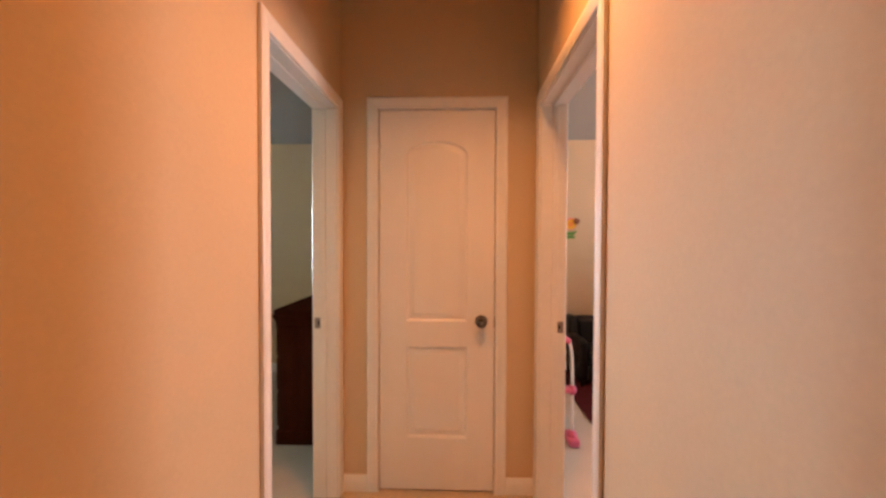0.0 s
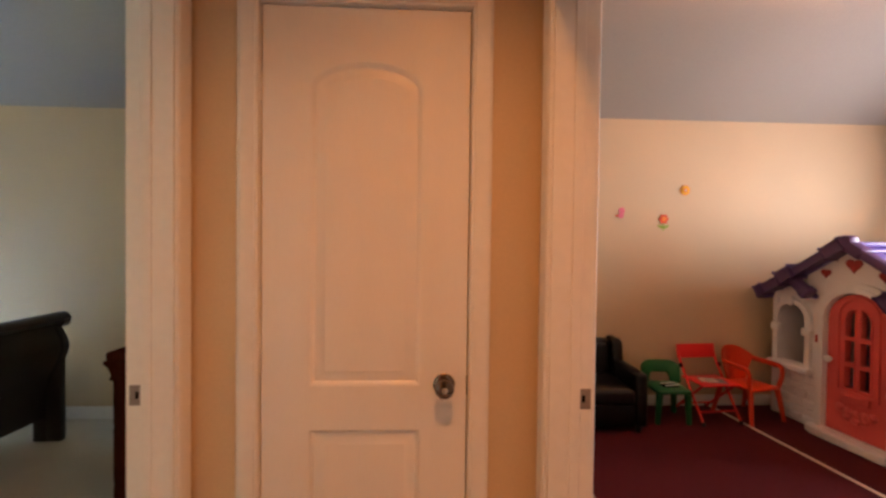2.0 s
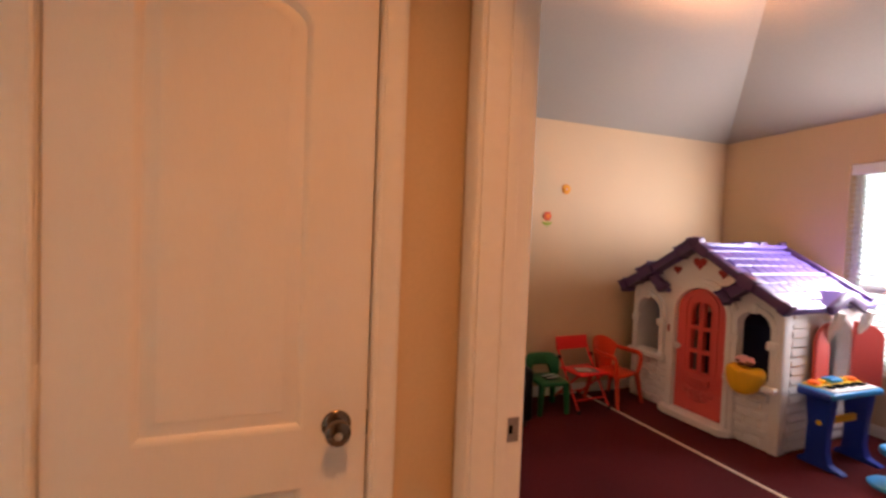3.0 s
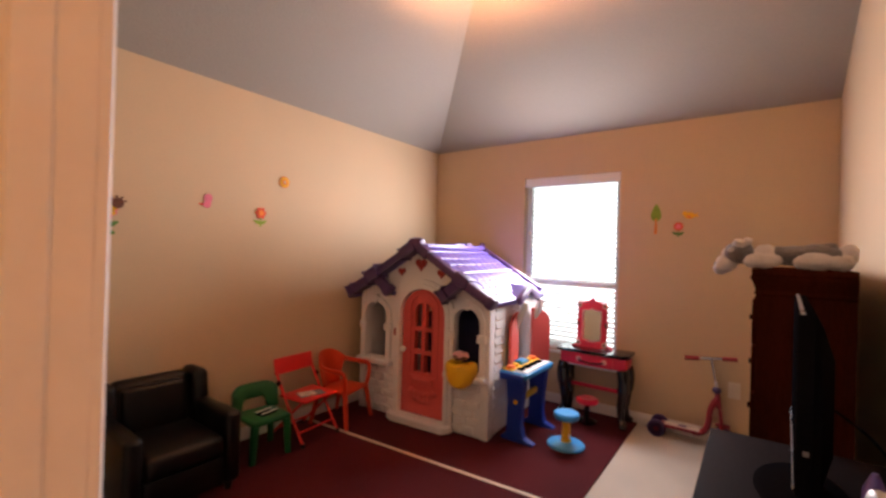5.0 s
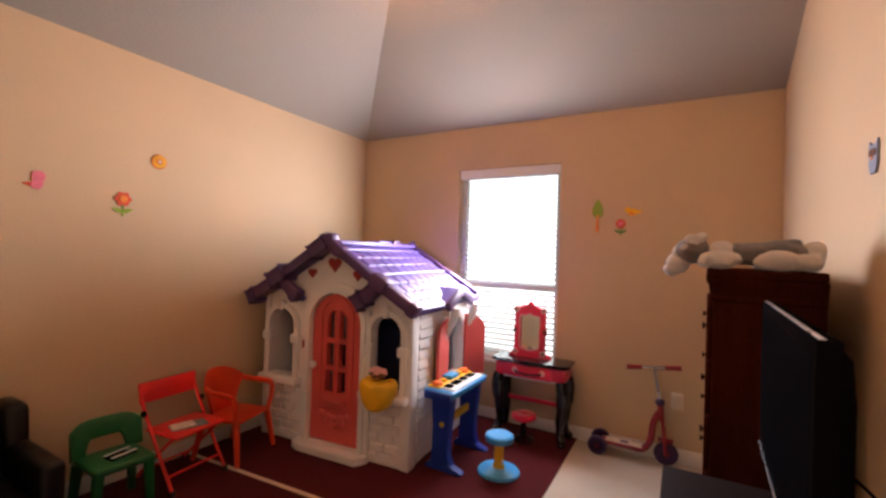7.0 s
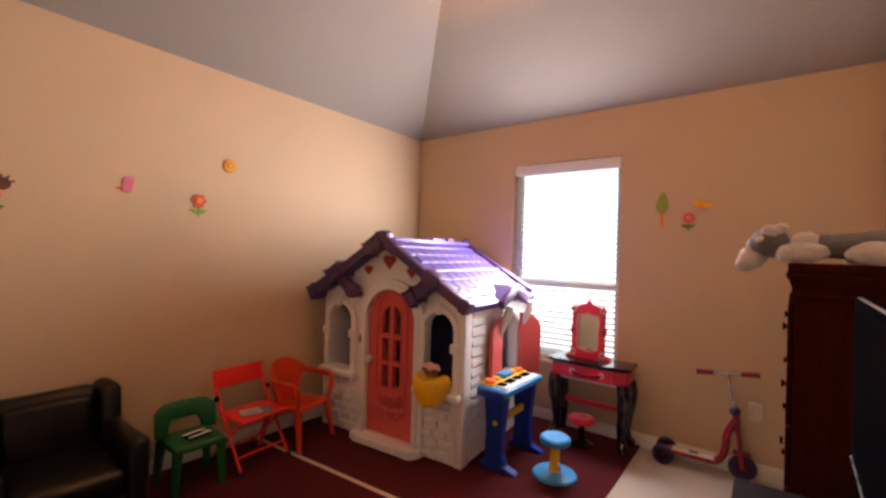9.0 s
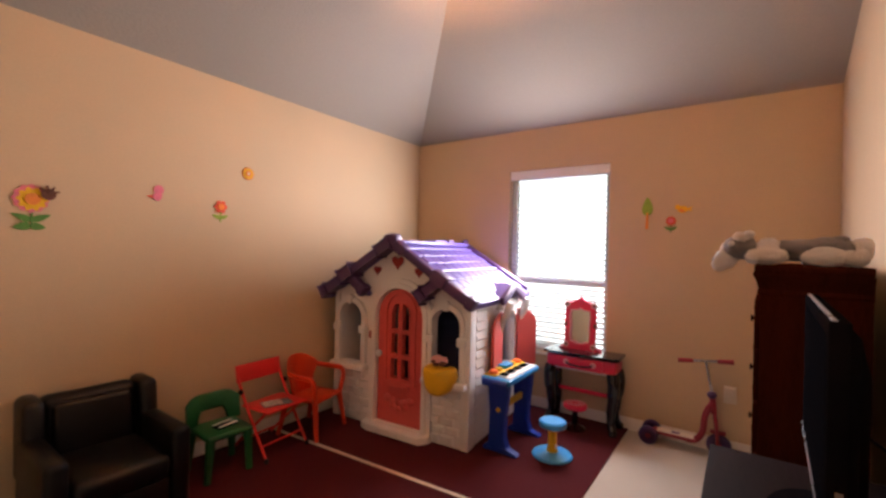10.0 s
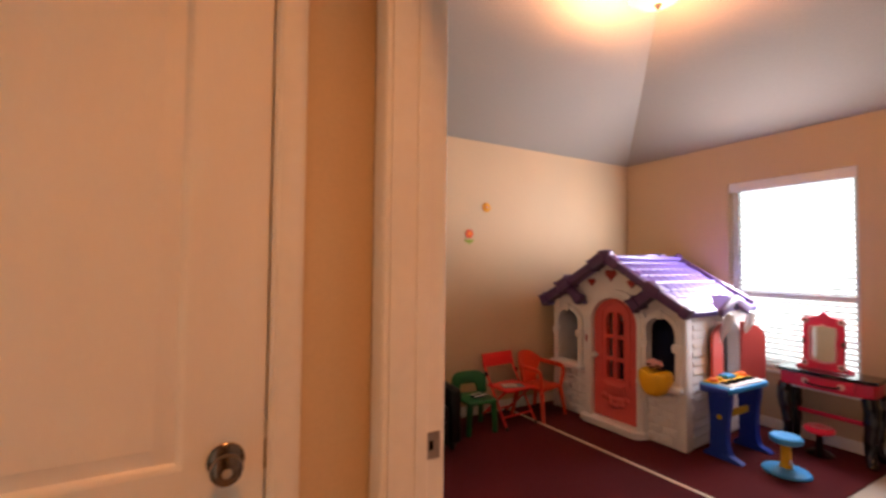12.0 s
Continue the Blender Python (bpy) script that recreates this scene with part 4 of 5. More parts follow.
def armchair(m):
    ob = thing("armchair", "small black leather armchair with wings, on the maroon rug", "armchair", m)
    for sx in (-1, 1):
        part("arm", box(B(), (sx * 0.20, 0.0, 0.045), (sx * 0.29, 0.46, 0.425), bevel=0.03, seg=3), LEATHER, ob)
        bm = B()
        box(bm, (sx * 0.195, 0.33, 0.20), (sx * 0.285, 0.545, 0.585), bevel=0.038, seg=4)
        for v in bm.verts:
            v.co.y += (v.co.z - 0.2) * 0.08 + max(0, 0.45 - v.co.y) * max(0, v.co.z - 0.42) * 1.6
        part("wing", bm, LEATHER, ob)
        for y in (0.05, 0.48):
            bm = B()
            lathe(bm, [(0, 0), (0.018, 0), (0.026, 0.05), (0, 0.05)], pose(sx * 0.24, y, 0), 12)
            part("foot", bm, BEDWOOD, ob, "dark wooden foot")
    part("base", box(B(), (-0.199, 0.015, 0.045), (0.199, 0.54, 0.20), bevel=0.015), LEATHER, ob)
    bm = B()
    box(bm, (-0.195, -0.005, 0.20), (0.195, 0.44, 0.315), bevel=0.035, seg=4)
    part("seat_cushion", bm, LEATHER, ob)
    bm = B()
    box(bm, (-0.205, 0.0, 0.0), (0.205, 0.12, 0.375), pose(0, 0.40, 0.21, -8, 0, 0), 0.045, 4)
    part("backrest", bm, LEATHER, ob)
    bm = B()
    box(bm, (-0.17, -0.03, 0.05), (0.17, 0.03, 0.335), pose(0, 0.40, 0.21, -8, 0, 0), 0.028, 4)
    part("back_cushion", bm, LEATHER, ob)
    return ob


armchair(pose(1.492, 3.635, FLOOR) @ Matrix.Diagonal((0.94, 1, 1, 1)))


def leg(bm, a, b, r0, r1, seg=8):
    return tube(bm, [a, Vector(a).lerp(Vector(b), 0.5), b], [r0, (r0 + r1) / 2, r1], seg)


def green_chair(m):
    ob = thing("toddler_chair", "small dark green plastic chair with a slotted backrest", "chair", m)
    bm = B()
    box(bm, (-0.135, 0.0, 0.235), (0.135, 0.27, 0.27), bevel=0.014, seg=3)
    part("seat", bm, GREEN, ob)
    for x, y in ((-0.11, 0.025), (0.11, 0.025), (-0.12, 0.25), (0.12, 0.25)):
        bm = B()
        leg(bm, (x * 1.12, y - 0.005 if y < 0.1 else y + 0.02, 0), (x, y, 0.238), 0.020, 0.028, 8)
        part("leg", bm, GREEN, ob)
    bm = B()
    steps = sorted({round(0.158 * k / 12, 4) for k in range(-12, 13)} | {-0.092, -0.084, -0.076, -0.066, 0.066, 0.076, 0.084, 0.092})
    bent_panel(bm, steps, lambda u: 0.0 if abs(u) > 0.09 else 0.084 * min(1, (0.092 - abs(u)) / 0.028) ** 0.5,
               lambda u: 0.190 - 0.045 * (abs(u) / 0.158) ** 5, 0.030, 1.4, pose(0, 0.262, 0.255, -9, 0, 0))
    part("backrest", bm, GREEN, ob)
    return ob


GC = pose(2.045, 3.785, FLOOR, 0, 0, -3) @ Matrix.Diagonal((0.95, 0.95, 0.94, 1))
green_chair(GC)
toy = thing("toy_game", "black and white toy game lying on the green chair", "toy", GC @ pose(0.015, 0.115, 0.2715, 0, 0, 12))
part("case", box(B(), (-0.062, -0.036, 0), (0.062, 0.036, 0.012), bevel=0.005), BLACKPL, toy, "black case")
for y0, y1 in ((-0.036, -0.020), (0.022, 0.036)):
    part("edge_bar", box(B(), (-0.064, y0, 0.0122), (0.064, y1, 0.017), bevel=0.002, seg=1), WHITEPL, toy, "white edge bar")
part("screen_bezel", box(B(), (0.030, -0.019, 0.0122), (0.058, 0.021, 0.0150), bevel=0.001, seg=1), TEAL, toy, "grey display")


def folding_chair(m):
    ob = thing("folding_chair", "red enamelled child's folding chair with a panel back", "chair", m)
    for x in (-0.155, 0.155):
        bm = B()
        tube(bm, smooth_path([(x, 0.31, 0.53), (x, 0.27, 0.42), (x, 0.13, 0.20), (x, 0.0, 0.012)]), 0.0095, 10)
        part("front_leg", bm, CHAIRRED, ob)
        bm = B()
        tube(bm, [(x * 0.88, 0.04, 0.285), (x * 0.88, 0.34, 0.012)], 0.009, 10)
        part("rear_leg", bm, CHAIRRED, ob)
        for y, xx in ((0.0, x), (0.34, x * 0.88)):
            bm = B()
            lathe(bm, [(0, 0), (0.0125, 0), (0.0125, 0.028), (0, 0.028)], pose(xx, y, 0), 10)
            part("rubber_foot", bm, RUBBER, ob, "black rubber foot")
        bm = B()
        ball(bm, (x * 1.08, 0.245, 0.385), (0.014, 0.018, 0.018), I4, 10, 8)
        part("hinge_cap", bm, BLACKPL, ob, "black hinge cap")
    bm = B()
    tube(bm, [(-0.155, 0.05, 0.085), (0.155, 0.05, 0.085)], 0.0075, 8)
    part("stretcher", bm, CHAIRRED, ob)
    part("stretcher", tube(B(), [(-0.137, 0.28, 0.065), (0.137, 0.28, 0.065)], 0.0075, 8), CHAIRRED, ob)
    bm = B()
    box(bm, (-0.15, 0.0, 0.283), (0.15, 0.26, 0.300), bevel=0.008, seg=3)
    part("seat", bm, CHAIRRED, ob)
    bm = B()
    box(bm, (-0.165, -0.007, 0), (0.165, 0.007, 0.112), pose(0, 0.289, 0.428, -9, 0, 0), 0.006, 2)
    part("backrest", bm, CHAIRRED, ob)
    return ob


FC = pose(2.405, 3.775, FLOOR, 0, 0, 5)
folding_chair(FC)
book = thing("picture_book", "open printed picture book lying on the folding chair", "book", FC @ pose(-0.01, 0.10, 0.3005, 0, 0, -20))
part("cover", box(B(), (-0.09, -0.05, 0), (0.09, 0.05, 0.004), bevel=0.001, seg=1), TEAL, book, "grey teal cover")
part("pages", box(B(), (-0.085, -0.046, 0.004), (0.03, 0.046, 0.009), bevel=0.001, seg=1), PRINT, book, "printed pages")


def arm_chair_plastic(m):
    ob = thing("toddler_armchair", "vermilion moulded plastic child's chair with arms", "chair", m)
    bm = B()
    box(bm, (-0.145, 0.0, 0.235), (0.145, 0.27, 0.258), bevel=0.010, seg=3)
    part("seat", bm, CHAIRORANGE, ob)
    for s in (-1, 1):
        for y0, y1 in ((-0.02, 0.02), (0.30, 0.25)):
            bm = B()
            leg(bm, (s * 0.168, y0, 0), (s * 0.140, y1, 0.245), 0.015, 0.022, 8)
            part("leg", bm, CHAIRORANGE, ob)
        bm = B()
        tube(bm, smooth_path([(s * 0.150, 0.02, 0.24), (s * 0.168, 0.005, 0.34), (s * 0.175, 0.02, 0.405), (s * 0.175, 0.09, 0.415), (s * 0.170, 0.16, 0.418), (s * 0.154, 0.222, 0.425)]), 0.028, 12, 0.55)
        part("armrest", bm, CHAIRORANGE, ob)
    bm = B()
    steps = [0.158 * k / 14 for k in range(-14, 15)]
    bent_panel(bm, steps, lambda u: 0.0 if abs(u) < 0.095 else 0.165 * ((abs(u) - 0.095) / 0.063) ** 0.8,
               lambda u: 0.282 - 0.085 * (abs(u) / 0.158) ** 2.6, 0.016, 2.6, pose(0, 0.258, 0.245, -12, 0, 0))
    part("backrest", bm, CHAIRORANGE, ob)
    return ob


arm_chair_plastic(pose(2.768, 3.815, FLOOR, 0, 0, 15))


# ---- play room: toys by the window ----
def toy_keyboard(m):
    ob = thing("toy_keyboard", "blue toy piano keyboard on a stand beside the playhouse", "toy piano", m)
    L = 0.49
    bm = B()
    box(bm, (0, -0.10, 0.445), (L, 0.11, 0.487), bevel=0.014, seg=3)
    part("body", bm, BLUELT, ob, "sky blue keyboard body")
    part("end_panel", box(B(), (-0.012, -0.085, 0.43), (0.02, 0.10, 0.478), bevel=0.01), BLUEDK, ob)
    keys = bpy.data.meshes.new("white_key")
    kb = box(B(), (0, -0.088, 0.4875), (0.0265, 0.0, 0.496), bevel=0.0015, seg=1)
    kb.to_mesh(keys)
    kb.free()
    keys.materials.append(WHITEPL)
    for k in range(15):
        piece("white_key", keys, ob, pose(0.04 + k * 0.0278, 0, 0))
    dark = bpy.data.meshes.new("black_key")
    kb = box(B(), (-0.008, -0.048, 0.496), (0.008, 0.0, 0.506), bevel=0.0015, seg=1)
    kb.to_mesh(dark)
    kb.free()
    dark.materials.append(BLACKPL)
    for k in range(14):
        if k % 7 not in (2, 6):
            piece("black_key", dark, ob, pose(0.04 + (k + 1) * 0.0278, 0, 0))
    part("control_panel", box(B(), (0.03, 0.012, 0.487), (0.48, 0.10, 0.497), bevel=0.004), YELLOW, ob, "yellow control panel")
    for u, v, r, mat, lb in ((0.075, 0.055, 0.034, ORANGE, "orange drum pad"), (0.435, 0.055, 0.034, ORANGE, "orange drum pad"), (0.15, 0.055, 0.024, YELLOW, "yellow pad"), (0.36, 0.055, 0.024, YELLOW, "yellow pad")):
        bm = B()
        lathe(bm, [(0, 0), (r, 0), (r, 0.012), (r * 0.85, 0.02), (0, 0.022)], pose(u, v, 0.497), 18)
        part("drum_pad", bm, mat, ob, lb)
    part("display_box", box(B(), (0.20, 0.025, 0.497), (0.31, 0.09, 0.524), bevel=0.006), BLUELT, ob, "blue display box")
    for x in (0.03, L - 0.09):
        bm = B()
        plate(bm, [(-0.075, 0.43), (-0.055, 0.25), (-0.05, 0.10), (-0.07, 0.035), (-0.14, 0.012), (-0.145, 0), (0.10, 0), (0.10, 0.02), (0.06, 0.05), (0.055, 0.25), (0.07, 0.445), (-0.06, 0.445)], (), x, x + 0.06, Matrix(((0, 1, 0, 0), (1, 0, 0, 0), (0, 0, 1, 0), (0, 0, 0, 1))))
        bmesh.ops.bevel(bm, geom=bm.edges[:], offset=0.005, segments=2, affect='EDGES')
        part("leg", bm, BLUEDK, ob, "royal blue leg")
    part("crossbar", box(B(), (0.085, -0.012, 0.255), (L - 0.085, 0.012, 0.30), bevel=0.005), YELLOW, ob, "yellow crossbar")
    bm = B()
    lathe(bm, [(0, 0), (0.016, 0), (0.016, 0.006), (0, 0.008)], pose(0.029, -0.012, 0.28, 0, -90, 0), 14)
    part("bolt_cover", bm, YELLOW, ob, "yellow bolt cover")
    return ob


toy_keyboard(pose(3.205, 2.735, FLOOR, 0, 0, 0))

st = thing("toy_stool", "round sky blue plastic stool with a yellow column", "stool", pose(3.42, 2.425, FLOOR))
bm = B()
lathe(bm, [(0, 0), (0.124, 0), (0.128, 0.008), (0.12, 0.018), (0.06, 0.032), (0, 0.036)], I4, 36)
part("base", bm, BLUELT, st)
bm = B()
lathe(bm, [(0, 0.034), (0.036, 0.034), (0.028, 0.07), (0.027, 0.15), (0.034, 0.185), (0, 0.185)], I4, 24)
part("column", bm, YELLOW, st, "yellow column")
bm = B()
lathe(bm, [(0, 0.184), (0.07, 0.184), (0.084, 0.192), (0.088, 0.206), (0.085, 0.222), (0.074, 0.230), (0.03, 0.227), (0, 0.226)], I4, 36)
part("seat", bm, BLUELT, st)
bm = B()
ball(bm, (-0.02, -0.032, 0.075), (0.012, 0.008, 0.016), I4, 10, 8)
part("catch", bm, WHITEPL, st, "white catch")


def vanity(m):
    """Local x runs along the wall to the right as one faces it, y into the wall."""
    ob = thing("toy_vanity", "black and cerise toy dressing table with mirror, under the window", "dressing table", m)
    w, d = 0.53, 0.235
    bm = B()
    plate(bm, [(-0.02, 0.01), (0.03, -0.02), (0.14, -0.012), (w / 2, -0.024), (w - 0.14, -0.012), (w - 0.03, -0.02), (w + 0.02, 0.01), (w + 0.012, d), (-0.012, d)], (), 0.535, 0.557, Matrix(((1, 0, 0, 0), (0, 0, 1, 0), (0, 1, 0, 0), (0, 0, 0, 1))))
    bmesh.ops.bevel(bm, geom=bm.edges[:], offset=0.004, segments=2, affect='EDGES')
    part("tabletop", bm, GLOSSBLACK, ob, "glossy black top")
    part("apron", box(B(), (0.01, 0.02, 0.435), (w - 0.01, d - 0.01, 0.535), bevel=0.006), MAGENTA, ob, "cerise apron")
    part("drawer", box(B(), (0.10, 0.002, 0.437), (w - 0.10, 0.02, 0.527), bevel=0.006), MAGENTA, ob, "cerise drawer front")
    bm = B()
    tube(bm, smooth_path([(0.17, 0.0, 0.485), (0.19, -0.022, 0.475), (0.265, -0.03, 0.47), (0.34, -0.022, 0.475), (0.36, 0.0, 0.485)]), 0.007, 8)
    part("handle", bm, GLOSSBLACK, ob, "black handle")
    for u in (0.165, 0.365):
        bm = B()
        lathe(bm, [(0, 0), (0.022, 0), (0.02, 0.006), (0.008, 0.009), (0, 0.009)], pose(u, 0.002, 0.485, 90, 0, 0), 14)
        part("handle_rosette", bm, PALEPINK, ob, "pale pink rosette")
    part("tray", box(B(), (0.06, 0.03, 0.418), (w - 0.06, d - 0.03, 0.4345), bevel=0.004), WHITEPL, ob, "white drawer tray")
    for u, s in ((0.035, -1), (w - 0.035, 1)):
        for y, t in ((0.045, -1), (d - 0.045, 1)):
            bm = B()
            tube(bm, smooth_path([(u, y, 0.435), (u + s * 0.012, y + t * 0.014, 0.36), (u + s * 0.004, y + t * 0.004, 0.25), (u - s * 0.008, y - t * 0.006, 0.13), (u, y, 0.055), (u + s * 0.018, y + t * 0.03, 0.016)]), [0.044] * 6 + [0.042] * 6 + [0.034] * 6 + [0.028] * 6 + [0.029] * 6 + [0.032], 12)
            lathe(bm, [(0, 0), (0.028, 0), (0.03, 0.012), (0.02, 0.03), (0, 0.032)], pose(u + s * 0.016, y + t * 0.026, 0), 12)
            part("leg", bm, GLOSSBLACK, ob, "black curved leg")
    part("stretcher", box(B(), (0.05, d - 0.065, 0.215), (w - 0.05, d - 0.04, 0.245), bevel=0.005), MAGENTA, ob)
    # mirror with a scrolled frame
    n, cx, cz = 72, 0.225, 0.752
    out = []
    for k in range(n):
        a = 2 * math.pi * k / n
        c, s = math.cos(a), math.sin(a)
        r = 1 / (abs(c) ** 4.5 + abs(s) ** 4.5) ** (1 / 4.5)
        r *= 1 + 0.055 * math.cos(8 * a) + 0.025 * math.cos(16 * a)
        out.append((cx + 0.124 * r * c * (1 - 0.05 * math.cos(2 * a) ** 8), cz + 0.184 * r * s + 0.022 * max(0, s) ** 14))
    hole = [(cx + 0.076 * x, cz - 0.01 + 0.125 * z) for x, z in ((-0.85, -0.92), (0, -1.05), (0.85, -0.92), (0.94, -0.5), (0.88, 0.0), (0.98, 0.6), (0.9, 0.93), (0.3, 0.98), (0, 1.08), (-0.3, 0.98), (-0.9, 0.93), (-0.98, 0.6), (-0.88, 0.0), (-0.94, -0.5))]
    tilt = pose(0, 0.14, 0, 0, 0, 0) @ Matrix.Translation((0, 0, 0.57)) @ Matrix.Rotation(radians(-2), 4, 'X') @ Matrix.Translation((0, 0, -0.57))
    bm = B()
    plate(bm, out, [hole], -0.014, 0.012)
    bmesh.ops.bevel(bm, geom=[e for e in bm.edges if len(e.link_faces) == 2 and e.calc_face_angle(0) > 0.8], offset=0.003, segments=1, affect='EDGES')
    for v in bm.verts:
        v.co = tilt @ v.co
    frame_ob = part("mirror_frame", bm, MAGENTA, ob, "cerise scrolled mirror frame")
    bm = B()
    band(bm, hole, 0.009, -0.02, -0.0142)
    for v in bm.verts:
        v.co = tilt @ v.co
    part("mirror_trim", bm, PALEPINK, frame_ob, "pale trim")
    bm = B()
    plate(bm, shrink(hole, -0.006), (), -0.002, 0.004)
    for v in bm.verts:
        v.co = tilt @ v.co
    part("mirror_glass", bm, MIRROR, frame_ob, "silver mirror", smooth=False)
    for sx in (-1, 1):
        for sz, z in ((1, 0.155), (-1, -0.16), (0, 0.0)):
            bm = B()
            if sz:
                for k in range(5):
                    t = 2 * math.pi * k / 5
                    ball(bm, (cx + sx * 0.104 + 0.015 * math.cos(t), -0.017, cz + z + 0.015 * math.sin(t)), (0.012, 0.006, 0.012), tilt, 8, 6)
                part("mirror_rosette", bm, PALEPINK, frame_ob, "pale pink corner scroll")
                bm = B()
                ball(bm, (cx + sx * 0.104, -0.021, cz + z), (0.010, 0.007, 0.010), tilt, 8, 6)
                part("rosette_button", bm, BROWN, frame_ob, "dark button")
            else:
                ball(bm, (cx + sx * 0.112, -0.016, cz + z), (0.012, 0.008, 0.020), tilt, 10, 8)
                part("mirror_rosette", bm, BROWN, frame_ob, "dark rosette")
    bm = B()
    plate(bm, [(cx - 0.16, 0.558), (cx + 0.16, 0.558), (cx + 0.145, 0.575), (cx + 0.12, 0.583), (cx + 0.09, 0.605), (cx - 0.09, 0.605), (cx - 0.12, 0.583), (cx - 0.145, 0.575)], (), 0.12, 0.185)
    part("mirror_base", bm, MAGENTA, ob, "cerise mirror base")
    return ob


vanity(Matrix(((0, 1, 0, 3.945), (-1, 0, 0, 2.692), (0, 0, 1, FLOOR), (0, 0, 0, 1))))

ps = thing("toy_stool", "small pink round stool on a black foot, by the dressing table", "stool", pose(3.935, 2.445, FLOOR))
bm = B()
lathe(bm, [(0, 0), (0.075, 0), (0.078, 0.01), (0.05, 0.024), (0.022, 0.04), (0.019, 0.12), (0.03, 0.152), (0, 0.152)], I4, 24)
part("foot", bm, GLOSSBLACK, ps, "black pedestal foot")
bm = B()
lathe(bm, [(0, 0.151), (0.078, 0.151), (0.088, 0.165), (0.084, 0.185), (0.07, 0.192), (0.0, 0.194)], I4, 28)
seat = part("seat", bm, MAGENTA, ps, "cerise seat")
bm = B()
for r in (0.035, 0.058):
    lathe(bm, [(r, 0.192), (r + 0.008, 0.192), (r + 0.008, 0.1955), (r, 0.1955), (r, 0.192)], I4, 24)
part("seat_rings", bm, PALEPINK, seat, "pale pink rings")


def scooter():
    ob = thing("kick_scooter", "red and purple three-wheeled child's kick scooter by the wall", "scooter", pose(-0.105, -0.025, 0))

    def wheel(y, x, r, wide, turn=0):
        m = pose(x, y, r + 0.001, 0, 90, turn) if not turn else pose(x, y, r + 0.001, 0, 0, turn) @ pose(0, 0, 0, 0, 90, 0)
        bm = B()
        lathe(bm, [(r * 0.62, -wide / 2), (r * 0.9, -wide / 2), (r, -wide / 4), (r, wide / 4), (r * 0.9, wide / 2), (r * 0.62, wide / 2), (r * 0.62, -wide / 2)], m, 28)
        w = part("wheel", bm, SCOOTPURPLE, ob, "dark purple tyre")
        bm = B()
        lathe(bm, [(0, -wide * 0.42), (r * 0.2, -wide * 0.55), (r * 0.3, -wide * 0.42), (r * 0.62, -wide * 0.4), (r * 0.62, wide * 0.4), (r * 0.3, wide * 0.42), (r * 0.2, wide * 0.55), (0, wide * 0.42)], m, 24)
        part("rim", bm, SCOOTRED, w, "red rim")
    wheel(1.985, 4.135, 0.062, 0.036)
    wheel(1.985, 4.275, 0.062, 0.036)
    wheel(1.575, 4.225, 0.072, 0.04, 14)
    bm = B()
    tube(bm, [(4.15, 1.985, 0.063), (4.26, 1.985, 0.063)], 0.012, 10)
    part("rear_axle", bm, SCOOTRED, ob)
    bm = B()
    box(bm, (4.155, 1.70, 0.072), (4.255, 1.97, 0.094), bevel=0.008)
    deck = part("deck", bm, SCOOTRED, ob, "red deck")
    part("grip_mat", box(B(), (4.165, 1.715, 0.0942), (4.245, 1.94, 0.0965), bevel=0.001, seg=1), IVORY, deck, "pale printed grip mat")
    part("grip_print", box(B(), (4.185, 1.80, 0.0966), (4.225, 1.85, 0.0975)), PLUM, deck, "dark print on the mat")
    bm = B()
    tube(bm, smooth_path([(4.205, 1.76, 0.07), (4.205, 1.70, 0.085), (4.207, 1.665, 0.15), (4.208, 1.655, 0.245), (4.21, 1.635, 0.305), (4.212, 1.612, 0.345)]), 0.02, 12)
    part("down_tube", bm, SCOOTRED, ob, "red curved tube")
    bm = B()
    for dx in (-0.032, 0.032):
        tube(bm, smooth_path([(4.216, 1.604, 0.30), (4.222 + dx, 1.592, 0.22), (4.226 + dx, 1.578, 0.075)]), 0.011, 8)
    part("fork", bm, SCOOTRED, ob)
    bm = B()
    box(bm, (4.195, 1.535, 0.15), (4.255, 1.625, 0.163), bevel=0.006)
    part("mudguard", bm, SCOOTRED, ob)
    bm = B()
    tube(bm, [(4.216, 1.604, 0.28), (4.212, 1.614, 0.39)], 0.019, 12)
    part("head_tube", bm, SCOOTRED, ob)
    bm = B()
    ball(bm, (4.212, 1.618, 0.40), (0.032, 0.03, 0.026), I4, 12, 8)
    part("clamp", bm, SCOOTPURPLE, ob, "purple clamp")
    bm = B()
    tube(bm, [(4.212, 1.614, 0.39), (4.205, 1.655, 0.618)], 0.0095, 10)
    part("stem", bm, SILVER, ob, "silver stem")
    a, b = Vector((4.185, 1.815, 0.606)), Vector((4.225, 1.505, 0.634))
    bm = B()
    tube(bm, [a, b], 0.010, 10)
    bar_ob = part("handlebar", bm, SILVER, ob, "silver handlebar")
    for p, q in ((a, a.lerp(b, 0.28)), (b, b.lerp(a, 0.28))):
        bm = B()
        tube(bm, [p + (p - q) * 0.03, p.lerp(q, 0.1), q], [0.019, 0.016, 0.0145], 12)
        part("grip", bm, SCOOTRED, bar_ob, "red rubber grip")
    return ob


scooter()

ol = thing("wall_outlet", "ivory electrical outlet low on the wall", "outlet", pose(ROOM_E - 0.0005, 1.494, 0.395, 0, 0, 90))
part("cover_plate", box(B(), (-0.036, 0, -0.058), (0.036, 0.006, 0.058), bevel=0.003), IVORY, ol)
part("plug", box(B(), (-0.028, 0.006, 0.0), (0.028, 0.03, 0.05), bevel=0.004), IVORY, ol, "ivory plug-in")


